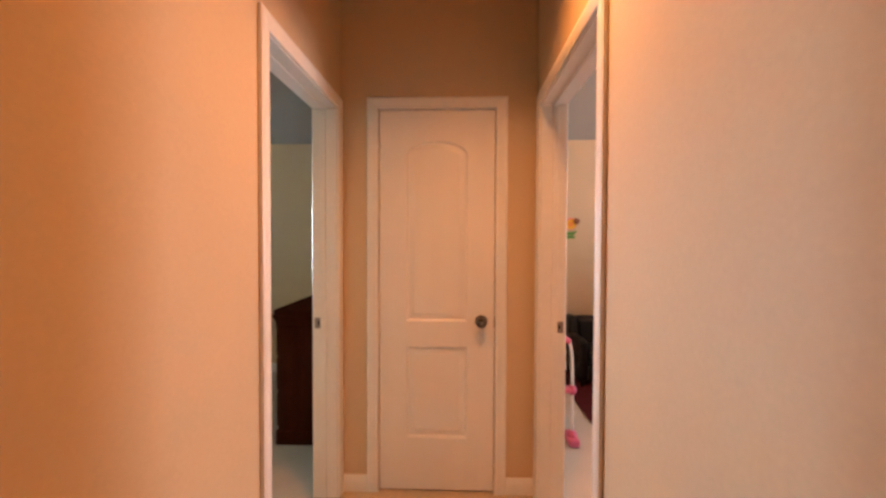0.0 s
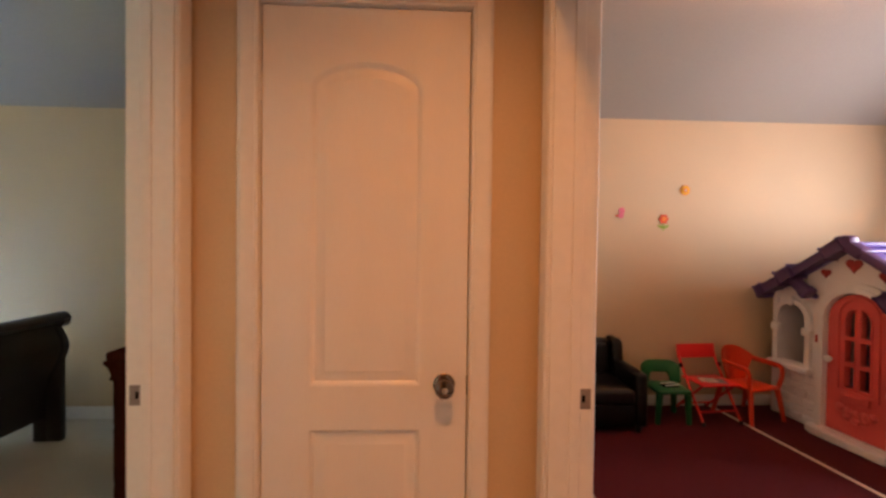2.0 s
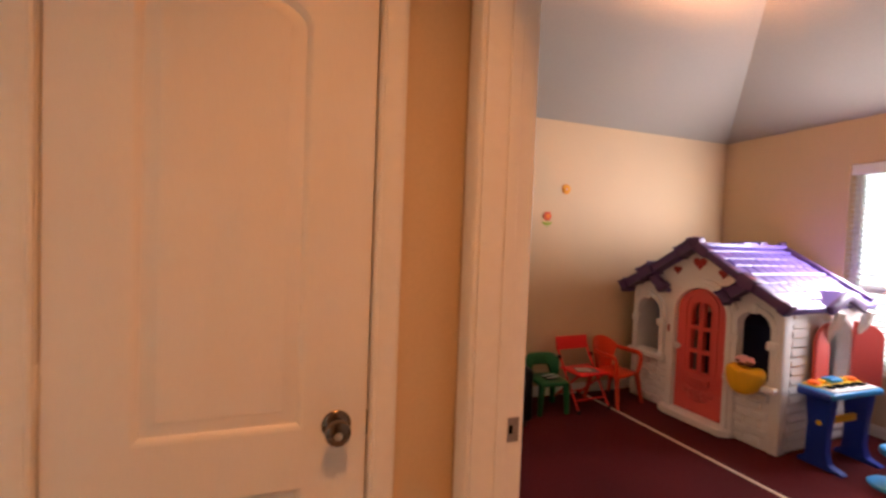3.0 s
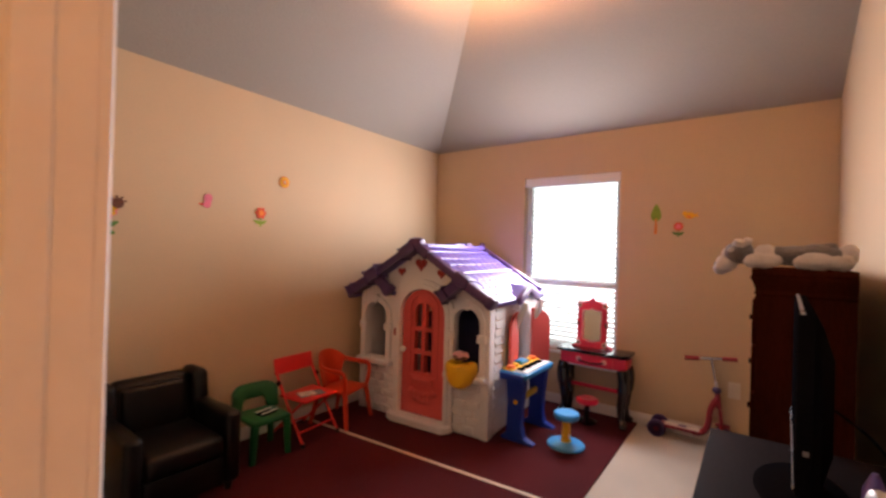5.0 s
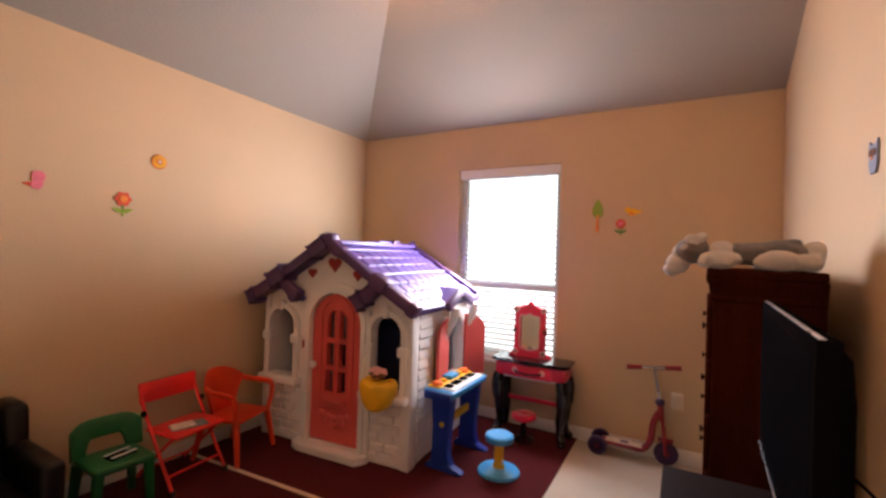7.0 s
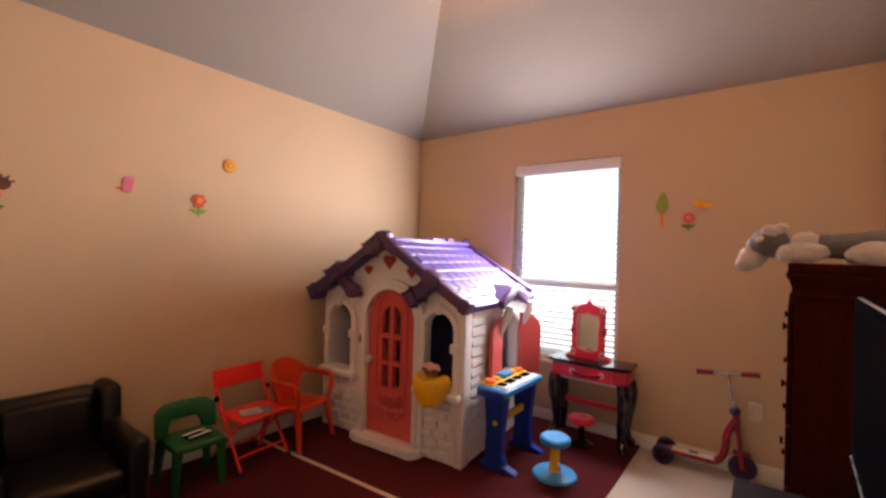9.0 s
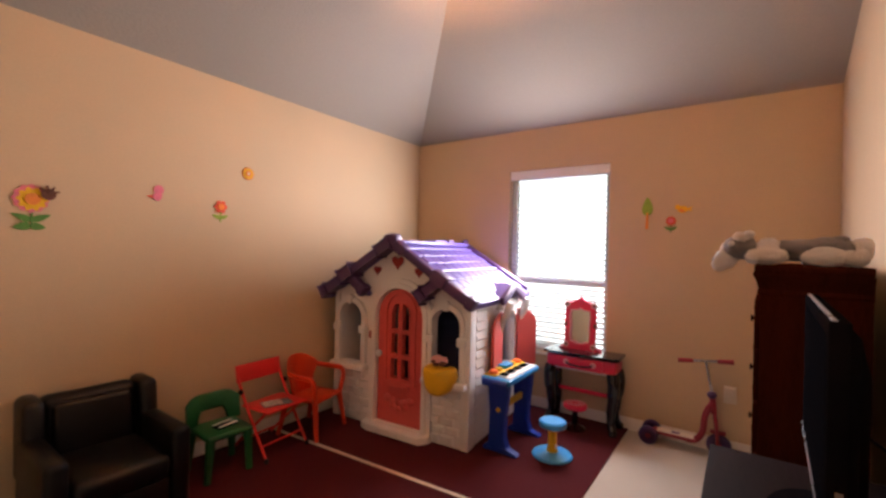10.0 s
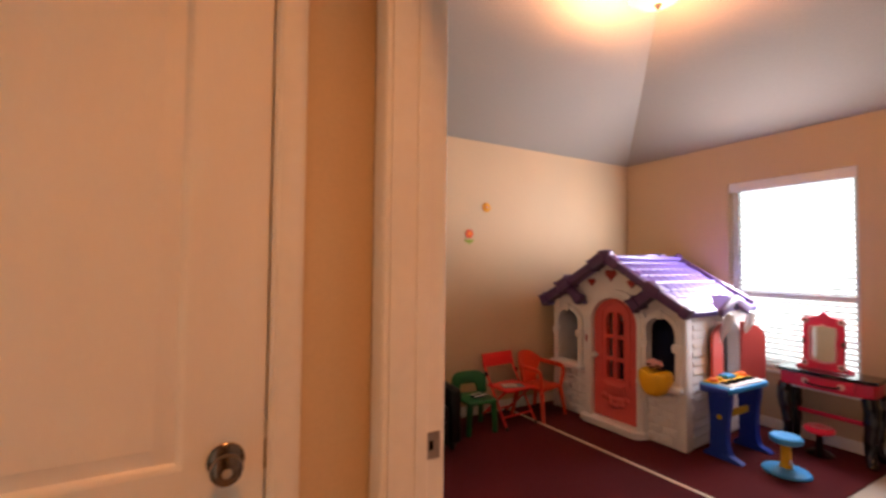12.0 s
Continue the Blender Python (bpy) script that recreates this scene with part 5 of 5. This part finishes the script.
# ---- play room: wardrobe, television and stand ----
def chest(name, label, category, m, w, d, h, drawers, legs=False):
    """Front faces +y of m; origin at the back corner on the floor."""
    ob = thing(name, label, category, m)
    part("plinth", box(B(), (-0.012, 0, 0), (w + 0.012, d + 0.012, 0.10), bevel=0.008), CHERRY, ob)
    part("body", box(B(), (0, 0, 0.10), (w, d, h - 0.085), bevel=0.003, seg=1), CHERRY, ob)
    prof = [(0.004, h - 0.118), (0.012, h - 0.112), (0.012, h - 0.104), (0.007, h - 0.098), (0.009, h - 0.088), (0.019, h - 0.062), (0.031, h - 0.047), (0.033, h - 0.040), (0.033, h - 0.034)]
    bm = B()
    ring_skin(bm, [[(-o, 0, z), (w + o, 0, z), (w + o, d + o, z), (-o, d + o, z)] for o, z in [(0.001, h - 0.120)] + [(o * 0.7 + 0.0012, z) for o, z in prof]])
    part("cornice", bm, CHERRY, ob)
    part("top", box(B(), (-0.018, 0, h - 0.0335), (w + 0.018, d + 0.02, h), bevel=0.006), CHERRY, ob)
    n = len(drawers)
    z = 0.115
    for hh in drawers:
        dr = part("drawer", box(B(), (0.02, d + 0.0005, z), (w - 0.02, d + 0.018, z + hh - 0.012), bevel=0.005), CHERRY, ob)
        for u in (0.2 * w, 0.8 * w):
            bm = B()
            lathe(bm, [(0, 0), (0.008, 0), (0.007, 0.005), (0.014, 0.009), (0.015, 0.014), (0, 0.017)], pose(u, d + 0.018, z + hh / 2, -90, 0, 0), 14)
            part("drawer_knob", bm, BRONZE, dr, "dark metal knob")
        z += hh
    return ob


chest("chest_of_drawers", "tall cherry-stained chest of drawers standing by the wall", "chest of drawers", pose(2.855, 1.06, 0, 0, 0, -2.4), 0.82, 0.325, 1.295, (0.21, 0.21, 0.21, 0.21, 0.21))

ts = thing("tv_stand", "long low espresso-brown television stand along the wall", "tv stand", pose(0, 0, 0))
part("top", box(B(), (1.60, 0.985, 0.60), (2.615, 1.53, 0.632), bevel=0.004), ESPRESSO, ts)
part("carcass", box(B(), (1.62, 0.99, 0.06), (2.60, 1.485, 0.5995), bevel=0.003, seg=1), ESPRESSO, ts)
part("plinth", box(B(), (1.64, 1.0, 0), (2.58, 1.465, 0.0595)), ESPRESSO, ts)
for k in range(3):
    x0 = 1.63 + k * 0.322
    dd = part("door", box(B(), (x0, 1.4855, 0.075), (x0 + 0.312, 1.503, 0.59), bevel=0.004), ESPRESSO, ts)
    bm = B()
    tube(bm, [(x0 + 0.27, 1.502, 0.26), (x0 + 0.27, 1.522, 0.27), (x0 + 0.27, 1.522, 0.39), (x0 + 0.27, 1.502, 0.40)], 0.005, 8)
    part("handle", bm, NICKEL, dd, "nickel bar handle")


def television(m, w, h):
    """Screen faces +y; origin on the stand below the middle."""
    ob = thing("television", "black flat television on a pedestal, screen off", "television", m)
    z0 = 0.145
    part("bezel", box(B(), (-w / 2, -0.014, z0), (w / 2, 0.02, z0 + h), bevel=0.004), BLACKPL, ob, "black bezel")
    part("screen", box(B(), (-w / 2 + 0.028, 0.0185, z0 + 0.045), (w / 2 - 0.028, 0.0205, z0 + h - 0.028)), SCREEN, ob, "dark screen")
    bm = B()
    ring_skin(bm, [[(-a, y, z0 + b), (a, y, z0 + b), (a, y, z0 + c), (-a, y, z0 + c)] for a, y, b, c in ((w / 2 - 0.012, -0.014, 0.012, h - 0.012), (w / 2 - 0.02, -0.028, 0.02, h - 0.03), (w / 2 - 0.12, -0.055, 0.07, h - 0.12))])
    back = part("back_shell", bm, BLACKPL, ob)
    part("port_panel", box(B(), (-w / 2 - 0.0015, -0.006, z0 + 0.10), (-w / 2 - 0.0002, 0.006, z0 + 0.112), bevel=0.001, seg=1), STRIKE, back, "small grey port")
    # silver strips added on the black bezel for the window's glints, below and on top
    part("lower_glint_strip", box(B(), (-w / 2 + 0.02, 0.0195, z0 + 0.008), (w / 2 - 0.02, 0.0235, z0 + 0.017), bevel=0.003, seg=2), SILVER, ob, "silver strip for the glint below the screen")
    part("top_glint_strip", box(B(), (-w / 2 + 0.002, 0.006, z0 + h), (w / 2 - 0.002, 0.015, z0 + h + 0.0012)), SILVER, ob, "silver strip for the window's reflection on the top edge")
    part("neck", box(B(), (-0.05, -0.05, 0.02), (0.05, -0.005, z0 + 0.04), bevel=0.008), BLACKPL, ob)
    bm = B()
    lathe(bm, [(0, 0), (0.13, 0), (0.135, 0.008), (0.12, 0.018), (0.05, 0.026), (0, 0.028)], Matrix.Diagonal((1.5, 0.85, 1, 1)), 32)
    part("pedestal", bm, BLACKPL, ob, "black pedestal")
    return ob


television(pose(2.205, 1.272, 0.632, 0, 0, -2.8), 0.762, 0.43)
cb = thing("power_cable", "thin black cable hanging behind the television", "cable", pose(0, 0, 0))
bm = B()
tube(bm, smooth_path([(2.35, 1.18, 0.86), (2.33, 1.10, 0.80), (2.28, 1.04, 0.72), (2.22, 1.01, 0.66), (2.10, 1.02, 0.639), (1.95, 1.04, 0.637)], 8), 0.004, 8)
part("cord", bm, BLACKPL, cb)
tb = thing("toy_bottle", "pink and purple plastic toy bottle on the television stand", "toy", pose(1.735, 1.19, 0.632))
bm = B()
lathe(bm, [(0, 0), (0.035, 0), (0.038, 0.02), (0.036, 0.15), (0.018, 0.19), (0.018, 0.20), (0, 0.20)], I4, 20)
part("bottle", bm, MAGENTA, tb, "cerise bottle")
bm = B()
lathe(bm, [(0, 0.20), (0.022, 0.20), (0.02, 0.24), (0.006, 0.275), (0, 0.276)], I4, 16)
part("cap", bm, PURPLE, tb, "lilac cap")


def plush_dog(m):
    """One soft toy lying on its belly: local x towards the head."""
    bm = B()

    def blob(c, r, white, rot=I4):
        n0 = len(bm.faces)
        ball(bm, (0, 0, 0), r, Matrix.Translation(c) @ rot, 20, 14)
        bm.faces.ensure_lookup_table()
        for f in bm.faces[n0:]:
            f.material_index = 1 if white else 0
    blob((-0.02, 0, 0.078), (0.21, 0.085, 0.058), False)
    blob((-0.13, 0, 0.085), (0.12, 0.09, 0.064), False)
    blob((0.12, 0, 0.080), (0.07, 0.088, 0.062), True)
    blob((0.255, 0.005, 0.088), (0.082, 0.078, 0.070), False)
    blob((0.325, 0.0, 0.018), (0.060, 0.056, 0.052), True)
    blob((0.350, 0.0, -0.010), (0.040, 0.046, 0.038), True)
    blob((0.318, 0.0, 0.085), (0.030, 0.030, 0.034), True)
    blob((0.382, 0.0, 0.022), (0.014, 0.018, 0.013), False)
    for sd in (-1, 1):
        blob((0.245, 0.058 * sd, 0.150), (0.042, 0.026, 0.026), True)
        blob((0.215, 0.064 * sd, 0.165), (0.026, 0.022, 0.024), True)
        blob((0.290, 0.062 * sd, 0.105), (0.020, 0.016, 0.020), True)
        blob((0.13, 0.090 * sd, 0.046), (0.085, 0.045, 0.046), True)
        blob((0.195, 0.092 * sd, 0.038), (0.036, 0.040, 0.038), True)
        blob((-0.11, 0.094 * sd, 0.046), (0.105, 0.044, 0.048), True)
        blob((-0.21, 0.097 * sd, 0.044), (0.062, 0.044, 0.046), True)
    blob((-0.245, 0.0, 0.085), (0.060, 0.062, 0.060), True)
    blob((-0.17, 0.0, 0.128), (0.045, 0.045, 0.028), False)
    for v in bm.verts:
        v.co *= 0.73
        d = noise.noise(v.co * 60) * 0.006 + noise.noise(v.co * 22) * 0.007
        v.co += v.normal * d
    ob = link_mesh("plush_dog", bm, [FURGREY, FURWHITE], True, 80)
    ob.matrix_world = m
    return tagged(ob, "grey and white plush dog lying on the chest of drawers", "soft toy")


plush_dog(pose(2.935, 1.268, 1.2965, 0, 0, 91))

# pink and white toy frame just inside the door
tf = thing("doll_highchair", "pink and white plastic toy frame standing by the door", "toy", pose(0.79, 2.60, 0))
for x in (-0.09, 0.09):
    bm = B()
    tube(bm, smooth_path([(x, 0, 0.05), (x, 0.0, 0.36), (x * 0.95, 0.0, 0.58), (x * 0.75, 0.0, 0.68)]), 0.011, 10)
    p = part("upright", bm, WHITEPL, tf, "white tube")
    bm = B()
    ball(bm, (x, 0, 0.355), (0.03, 0.03, 0.034), I4, 12, 8)
    part("collar", bm, PINK, p, "pink collar")
    bm = B()
    box(bm, (x - 0.035, -0.09, 0.0), (x + 0.035, 0.09, 0.05), bevel=0.016, seg=3)
    ball(bm, (x, 0, 0.055), (0.034, 0.05, 0.03), I4, 12, 8)
    part("foot", bm, PINK, tf, "pink foot")
bm = B()
tube(bm, smooth_path([(-0.07, 0, 0.675), (0, 0, 0.715), (0.07, 0, 0.675)]), 0.02, 10)
part("top_bar", bm, PINK, tf, "pink top bar")
part("tray", box(B(), (-0.078, -0.05, 0.345), (0.078, 0.05, 0.37), bevel=0.01), PINK, tf, "pink tray")

# ceiling light
cl = thing("ceiling_light", "semi-flush ceiling light with a frosted bowl, lit", "ceiling light", pose(2.46, 2.62, -0.035))
bm = B()
lathe(bm, [(0, ROOM_TOP), (0.02, ROOM_TOP), (0.06, ROOM_TOP + 0.015), (0.065, ROOM_TOP + 0.034), (0, ROOM_TOP + 0.034)], I4, 24)
part("canopy", bm, NICKEL, cl, "satin nickel canopy")
bm = B()
tube(bm, [(0, 0, 2.86), (0, 0, 2.95)], 0.006, 8)
for k in range(3):
    a = 2 * math.pi * k / 3
    tube(bm, smooth_path([(0.02 * math.cos(a), 0.02 * math.sin(a), ROOM_TOP + 0.005), (0.10 * math.cos(a), 0.10 * math.sin(a), 3.12), (0.178 * math.cos(a), 0.178 * math.sin(a), 2.965)]), 0.004, 6)
part("stem", bm, NICKEL, cl)
bm = B()
prof = [(0.02, 2.862), (0.07, 2.868), (0.12, 2.892), (0.16, 2.925), (0.18, 2.965)]
lathe(bm, prof + [(r - 0.005, z + 0.003) for r, z in reversed(prof)] + [prof[0]], I4, 40)
part("bowl", bm, SHADE, cl, "frosted glass bowl")
bm = B()
lathe(bm, [(0, 2.828), (0.006, 2.832), (0.014, 2.846), (0.022, 2.858), (0.022, 2.862), (0, 2.864)], I4, 18)
part("finial", bm, NICKEL, cl, "satin nickel finial")


# ---- foam wall stickers ----
def disc(bm, u, w, r, petals=0, depth=0.2, d0=0.0006, d1=0.006, n=48, m=I4, sy=1.0):
    pts = [(u + r * (1 - depth * 0.5 + depth * 0.5 * math.cos(petals * 2 * math.pi * k / n)) * math.cos(2 * math.pi * k / n),
            w + sy * r * (1 - depth * 0.5 + depth * 0.5 * math.cos(petals * 2 * math.pi * k / n)) * math.sin(2 * math.pi * k / n)) for k in range(n)]
    return plate(bm, pts, (), -d1, -d0, m)


def leaf_shape(bm, u, w, length, wide, ang, d0=0.0006, d1=0.005, m=I4):
    n, pts = 16, []
    for k in range(n):
        a = 2 * math.pi * k / n
        x, y = length / 2 * (1 + math.cos(a)), wide / 2 * math.sin(a) * (0.6 + 0.4 * math.cos(a) * -1 + 0.2)
        pts.append((u + x * math.cos(ang) - y * math.sin(ang), w + x * math.sin(ang) + y * math.cos(ang)))
    return plate(bm, pts, (), -d1, -d0, m)


def sticker(label, m):
    return thing("wall_sticker", label, "wall sticker", m, group="foam stickers on the play room walls")


NORTH = pose(0, ROOM_N, 0)
EAST = Matrix(((0, 1, 0, ROOM_E), (-1, 0, 0, 0), (0, 0, 1, 0), (0, 0, 0, 1)))


def on_north(x, z, turn=0):
    return pose(x, ROOM_N, z) @ Matrix.Rotation(radians(turn), 4, 'Y')


def on_east(y, z):
    return Matrix(((0, 1, 0, ROOM_E), (-1, 0, 0, y), (0, 0, 1, z), (0, 0, 0, 1)))


def flower(m, label, r, petal, middle, petals, stem=True, leaf=LEAF):
    s = sticker(label, m)
    if stem:
        bm = B()
        plate(bm, [(-0.004, -r * 2.3), (0.004, -r * 2.3), (0.003, -r * 0.7), (-0.003, -r * 0.7)], (), -0.004, -0.0006)
        leaf_shape(bm, 0, -r * 1.75, r * 1.35, r * 0.62, radians(158), 0.0006, 0.005)
        leaf_shape(bm, 0, -r * 1.75, r * 1.25, r * 0.62, radians(25), 0.0006, 0.0046)
        part("leaves", bm, leaf, s, "green leaves")
    part("petals", disc(B(), 0, 0, r, petals, 0.22, 0.0006, 0.007), petal, s)
    part("centre", disc(B(), 0, 0, r * 0.48, 0, 0, 0.0072, 0.012, 20), middle, s)
    return s


big = flower(on_north(1.275, 1.515), "large yellow foam flower sticker with a brown ladybird", 0.058, PETALYELLOW, PETALORANGE, 10)
part("rim", disc(B(), -0.004, 0.002, 0.068, 12, 0.12, 0.0003, 0.0055), PETALPINK, big, "pink outer petals")
bm = B()
leaf_shape(bm, -0.005, -0.125, 0.06, 0.045, radians(190), 0.0006, 0.006)
leaf_shape(bm, -0.005, -0.125, 0.055, 0.04, radians(-10), 0.0006, 0.0055)
part("leaves", bm, LEAF, big, "green leaves")
bm = B()
disc(bm, 0.055, 0.028, 0.028, 0, 0, 0.0125, 0.018, 24)
for a in (20, 60, 100, 140):
    tube(bm, [(0.055, -0.015, 0.03), (0.055 + 0.042 * math.cos(radians(a)), -0.016, 0.03 + 0.04 * math.sin(radians(a)))], 0.005, 6)
part("ladybird", bm, BROWN, big, "brown ladybird")
flower(on_north(2.163, 1.562), "red foam poppy sticker with green leaves", 0.042, PETALRED, PETALORANGE, 6, leaf=LIME)
sf = flower(on_north(2.341, 1.804), "round orange foam sunflower sticker with a yellow ring", 0.045, PETALORANGE, PETALORANGE, 14, stem=False)
part("ring", disc(B(), 0, 0, 0.033, 0, 0, 0.0065, 0.0085, 28), PETALYELLOW, sf, "yellow ring")
part("eye", disc(B(), 0, 0, 0.009, 0, 0, 0.0115, 0.0135, 16), CREAM, sf, "cream middle")
bd = sticker("pink foam bird sticker", on_north(1.795, 1.597))
bm = B()
disc(bm, 0.01, 0.03, 0.026, 0, 0, 0.0006, 0.006, 24)
plate(bm, [(-0.008, 0.02), (0.03, 0.02), (0.026, -0.02), (0.012, -0.035), (-0.012, -0.03), (-0.02, -0.012)], (), -0.0058, -0.0006)
part("body", bm, PETALPINK, bd)
bm = B()
leaf_shape(bm, -0.012, -0.014, 0.036, 0.018, radians(175), 0.0006, 0.005)
part("tail", bm, PETALRED, bd, "red tail")
tr = sticker("green foam tree sticker with an orange trunk", on_east(2.029, 1.632))
bm = B()
leaf_shape(bm, 0, -0.02, 0.135, 0.085, radians(90), 0.0006, 0.006)
part("crown", bm, LIME, tr, "lime green crown")
part("trunk", plate(B(), [(-0.011, -0.12), (0.009, -0.12), (0.007, 0.0), (-0.006, 0.0)], (), -0.008, -0.0062), PETALORANGE, tr, "orange trunk")
flower(on_east(1.872, 1.57), "small red foam flower sticker", 0.036, PETALRED, PETALPINK, 9, stem=True)
yb2 = sticker("yellow foam bird sticker", on_east(1.80, 1.652))
bm = B()
disc(bm, 0.0, 0, 0.034, 0, 0, 0.0006, 0.006, 24, sy=0.75)
disc(bm, -0.03, 0.016, 0.018, 0, 0, 0.0006, 0.0055, 20)
plate(bm, [(0.025, 0.006), (0.062, 0.018), (0.05, 0.0), (0.062, -0.014), (0.026, -0.008)], (), -0.0055, -0.0006)
part("body", bm, PETALYELLOW, yb2)
part("wing", leaf_shape(B(), -0.02, -0.004, 0.04, 0.024, radians(-20), 0.0062, 0.01), PETALORANGE, yb2, "orange wing")
for x, z, mat, lb, k in ((2.862, 1.676, SILVERFOAM, "grey-blue foam owl sticker", 0.68), (2.508, 1.694, BLUEFOAM, "blue foam owl sticker with orange beak", 0.8)):
    y = ROOM_S_W + (x - ROOM_W) * skew
    ow = sticker(lb, pose(x, y, z, 0, 0, 180 + math.degrees(math.atan(skew))))
    bm = B()
    plate(bm, [(k * u, k * w) for u, w in ((-0.03, -0.075), (0.03, -0.075), (0.048, -0.03), (0.045, 0.035), (0.052, 0.085), (0.02, 0.062), (-0.02, 0.062), (-0.052, 0.085), (-0.045, 0.035), (-0.048, -0.03))], (), -0.007, -0.0006)
    part("body", bm, mat, ow)
    bm = B()
    for s in (-1, 1):
        disc(bm, s * 0.02 * k, 0.025 * k, 0.019 * k, 0, 0, 0.0072, 0.010, 20)
    part("eyes", bm, BROWN, ow, "dark eyes")
    part("beak", plate(B(), [(-0.01 * k, 0.008 * k), (0, -0.012 * k), (0.01 * k, 0.008 * k)], (), -0.011, -0.0072), PETALORANGE, ow, "orange beak")

# ---- bedroom ----
chest("dresser", "cherry-stained dresser against the bedroom wall", "dresser", pose(BED_E - 0.004, 2.485, 0, 0, 0, 90), 0.98, 0.435, 0.895, (0.235, 0.235, 0.22))


def sleigh_bed():
    ob = thing("sleigh_bed", "dark wooden sleigh bed with blue bedding", "bed", pose(0, 0, 0))
    y0, y1 = 2.0, 3.665
    prof = smooth_path([(-2.34, 0.16, 0), (-2.335, 0.30, 0), (-2.30, 0.45, 0), (-2.235, 0.58, 0), (-2.225, 0.66, 0), (-2.265, 0.745, 0), (-2.272, 0.79, 0), (-2.24, 0.83, 0), (-2.205, 0.83, 0), (-2.185, 0.805, 0)], 6)
    thick = 0.026
    bm = B()
    front, back = [], []
    for i, p in enumerate(prof):
        t = (prof[min(i + 1, len(prof) - 1)] - prof[max(i - 1, 0)]).normalized()
        n = Vector((t.y, -t.x, 0))
        front.append(p + n * thick)
        back.append(p - n * thick)
    loop = front + back[::-1]
    ring_skin(bm, [[(p.x, y, p.y) for p in loop] for y in (y0 + 0.03, y1 - 0.03)])
    part("footboard", bm, BEDWOOD, ob)
    for y in (y0, y1 - 0.05):
        bm = B()
        ring_skin(bm, [[(p.x + (0.008 if i < len(front) else -0.008), yy, p.y) for i, p in enumerate(loop)] for yy in (y, y + 0.05)])
        lathe(bm, [(0, y), (0.046, y), (0.046, y + 0.05), (0, y + 0.05)], Matrix(((1, 0, 0, -2.222), (0, 0, 1, 0), (0, 1, 0, 0.805), (0, 0, 0, 1))), 24)
        box(bm, (-2.385, y, 0.0), (-2.30, y + 0.05, 0.24), bevel=0.006)
        box(bm, (-2.310, y, 0.0), (-2.208, y + 0.05, 0.56), bevel=0.012)
        part("foot_post", bm, BEDWOOD, ob)
    for y in (y0 + 0.01, y1 - 0.045):
        part("side_rail", box(B(), (-4.5, y, 0.17), (-2.39, y + 0.035, 0.36), bevel=0.006), BEDWOOD, ob)
    part("headboard", box(B(), (-4.58, y0, 0.0), (-4.5, y1, 1.15), bevel=0.02, seg=3), BEDWOOD, ob)
    part("mattress", box(B(), (-4.48, y0 + 0.05, 0.34), (-2.40, y1 - 0.06, 0.66), bevel=0.05, seg=4), MATTRESS, ob, "white mattress")
    bm = B()
    nx, ny = 26, 20
    grid = [[bm.verts.new((-4.3 + 1.88 * i / nx, y0 + 0.03 + (y1 - y0 - 0.07) * j / ny, 0.70 + 0.035 * noise.noise(Vector((i * 0.33, j * 0.41, 0))) + 0.02 * noise.noise(Vector((i * 0.9, j * 0.8, 3))) - 0.12 * max(0, abs(2 * j / ny - 1) - 0.86) / 0.14)) for j in range(ny + 1)] for i in range(nx + 1)]
    for i in range(nx):
        for j in range(ny):
            bm.faces.new((grid[i][j], grid[i + 1][j], grid[i + 1][j + 1], grid[i][j + 1]))
    low = bmesh.ops.extrude_face_region(bm, geom=bm.faces[:])
    for g in low["geom"]:
        if isinstance(g, bmesh.types.BMVert):
            g.co.z -= 0.05
    part("duvet", bm, DENIM, ob, "crumpled blue duvet")
    return ob


sleigh_bed()
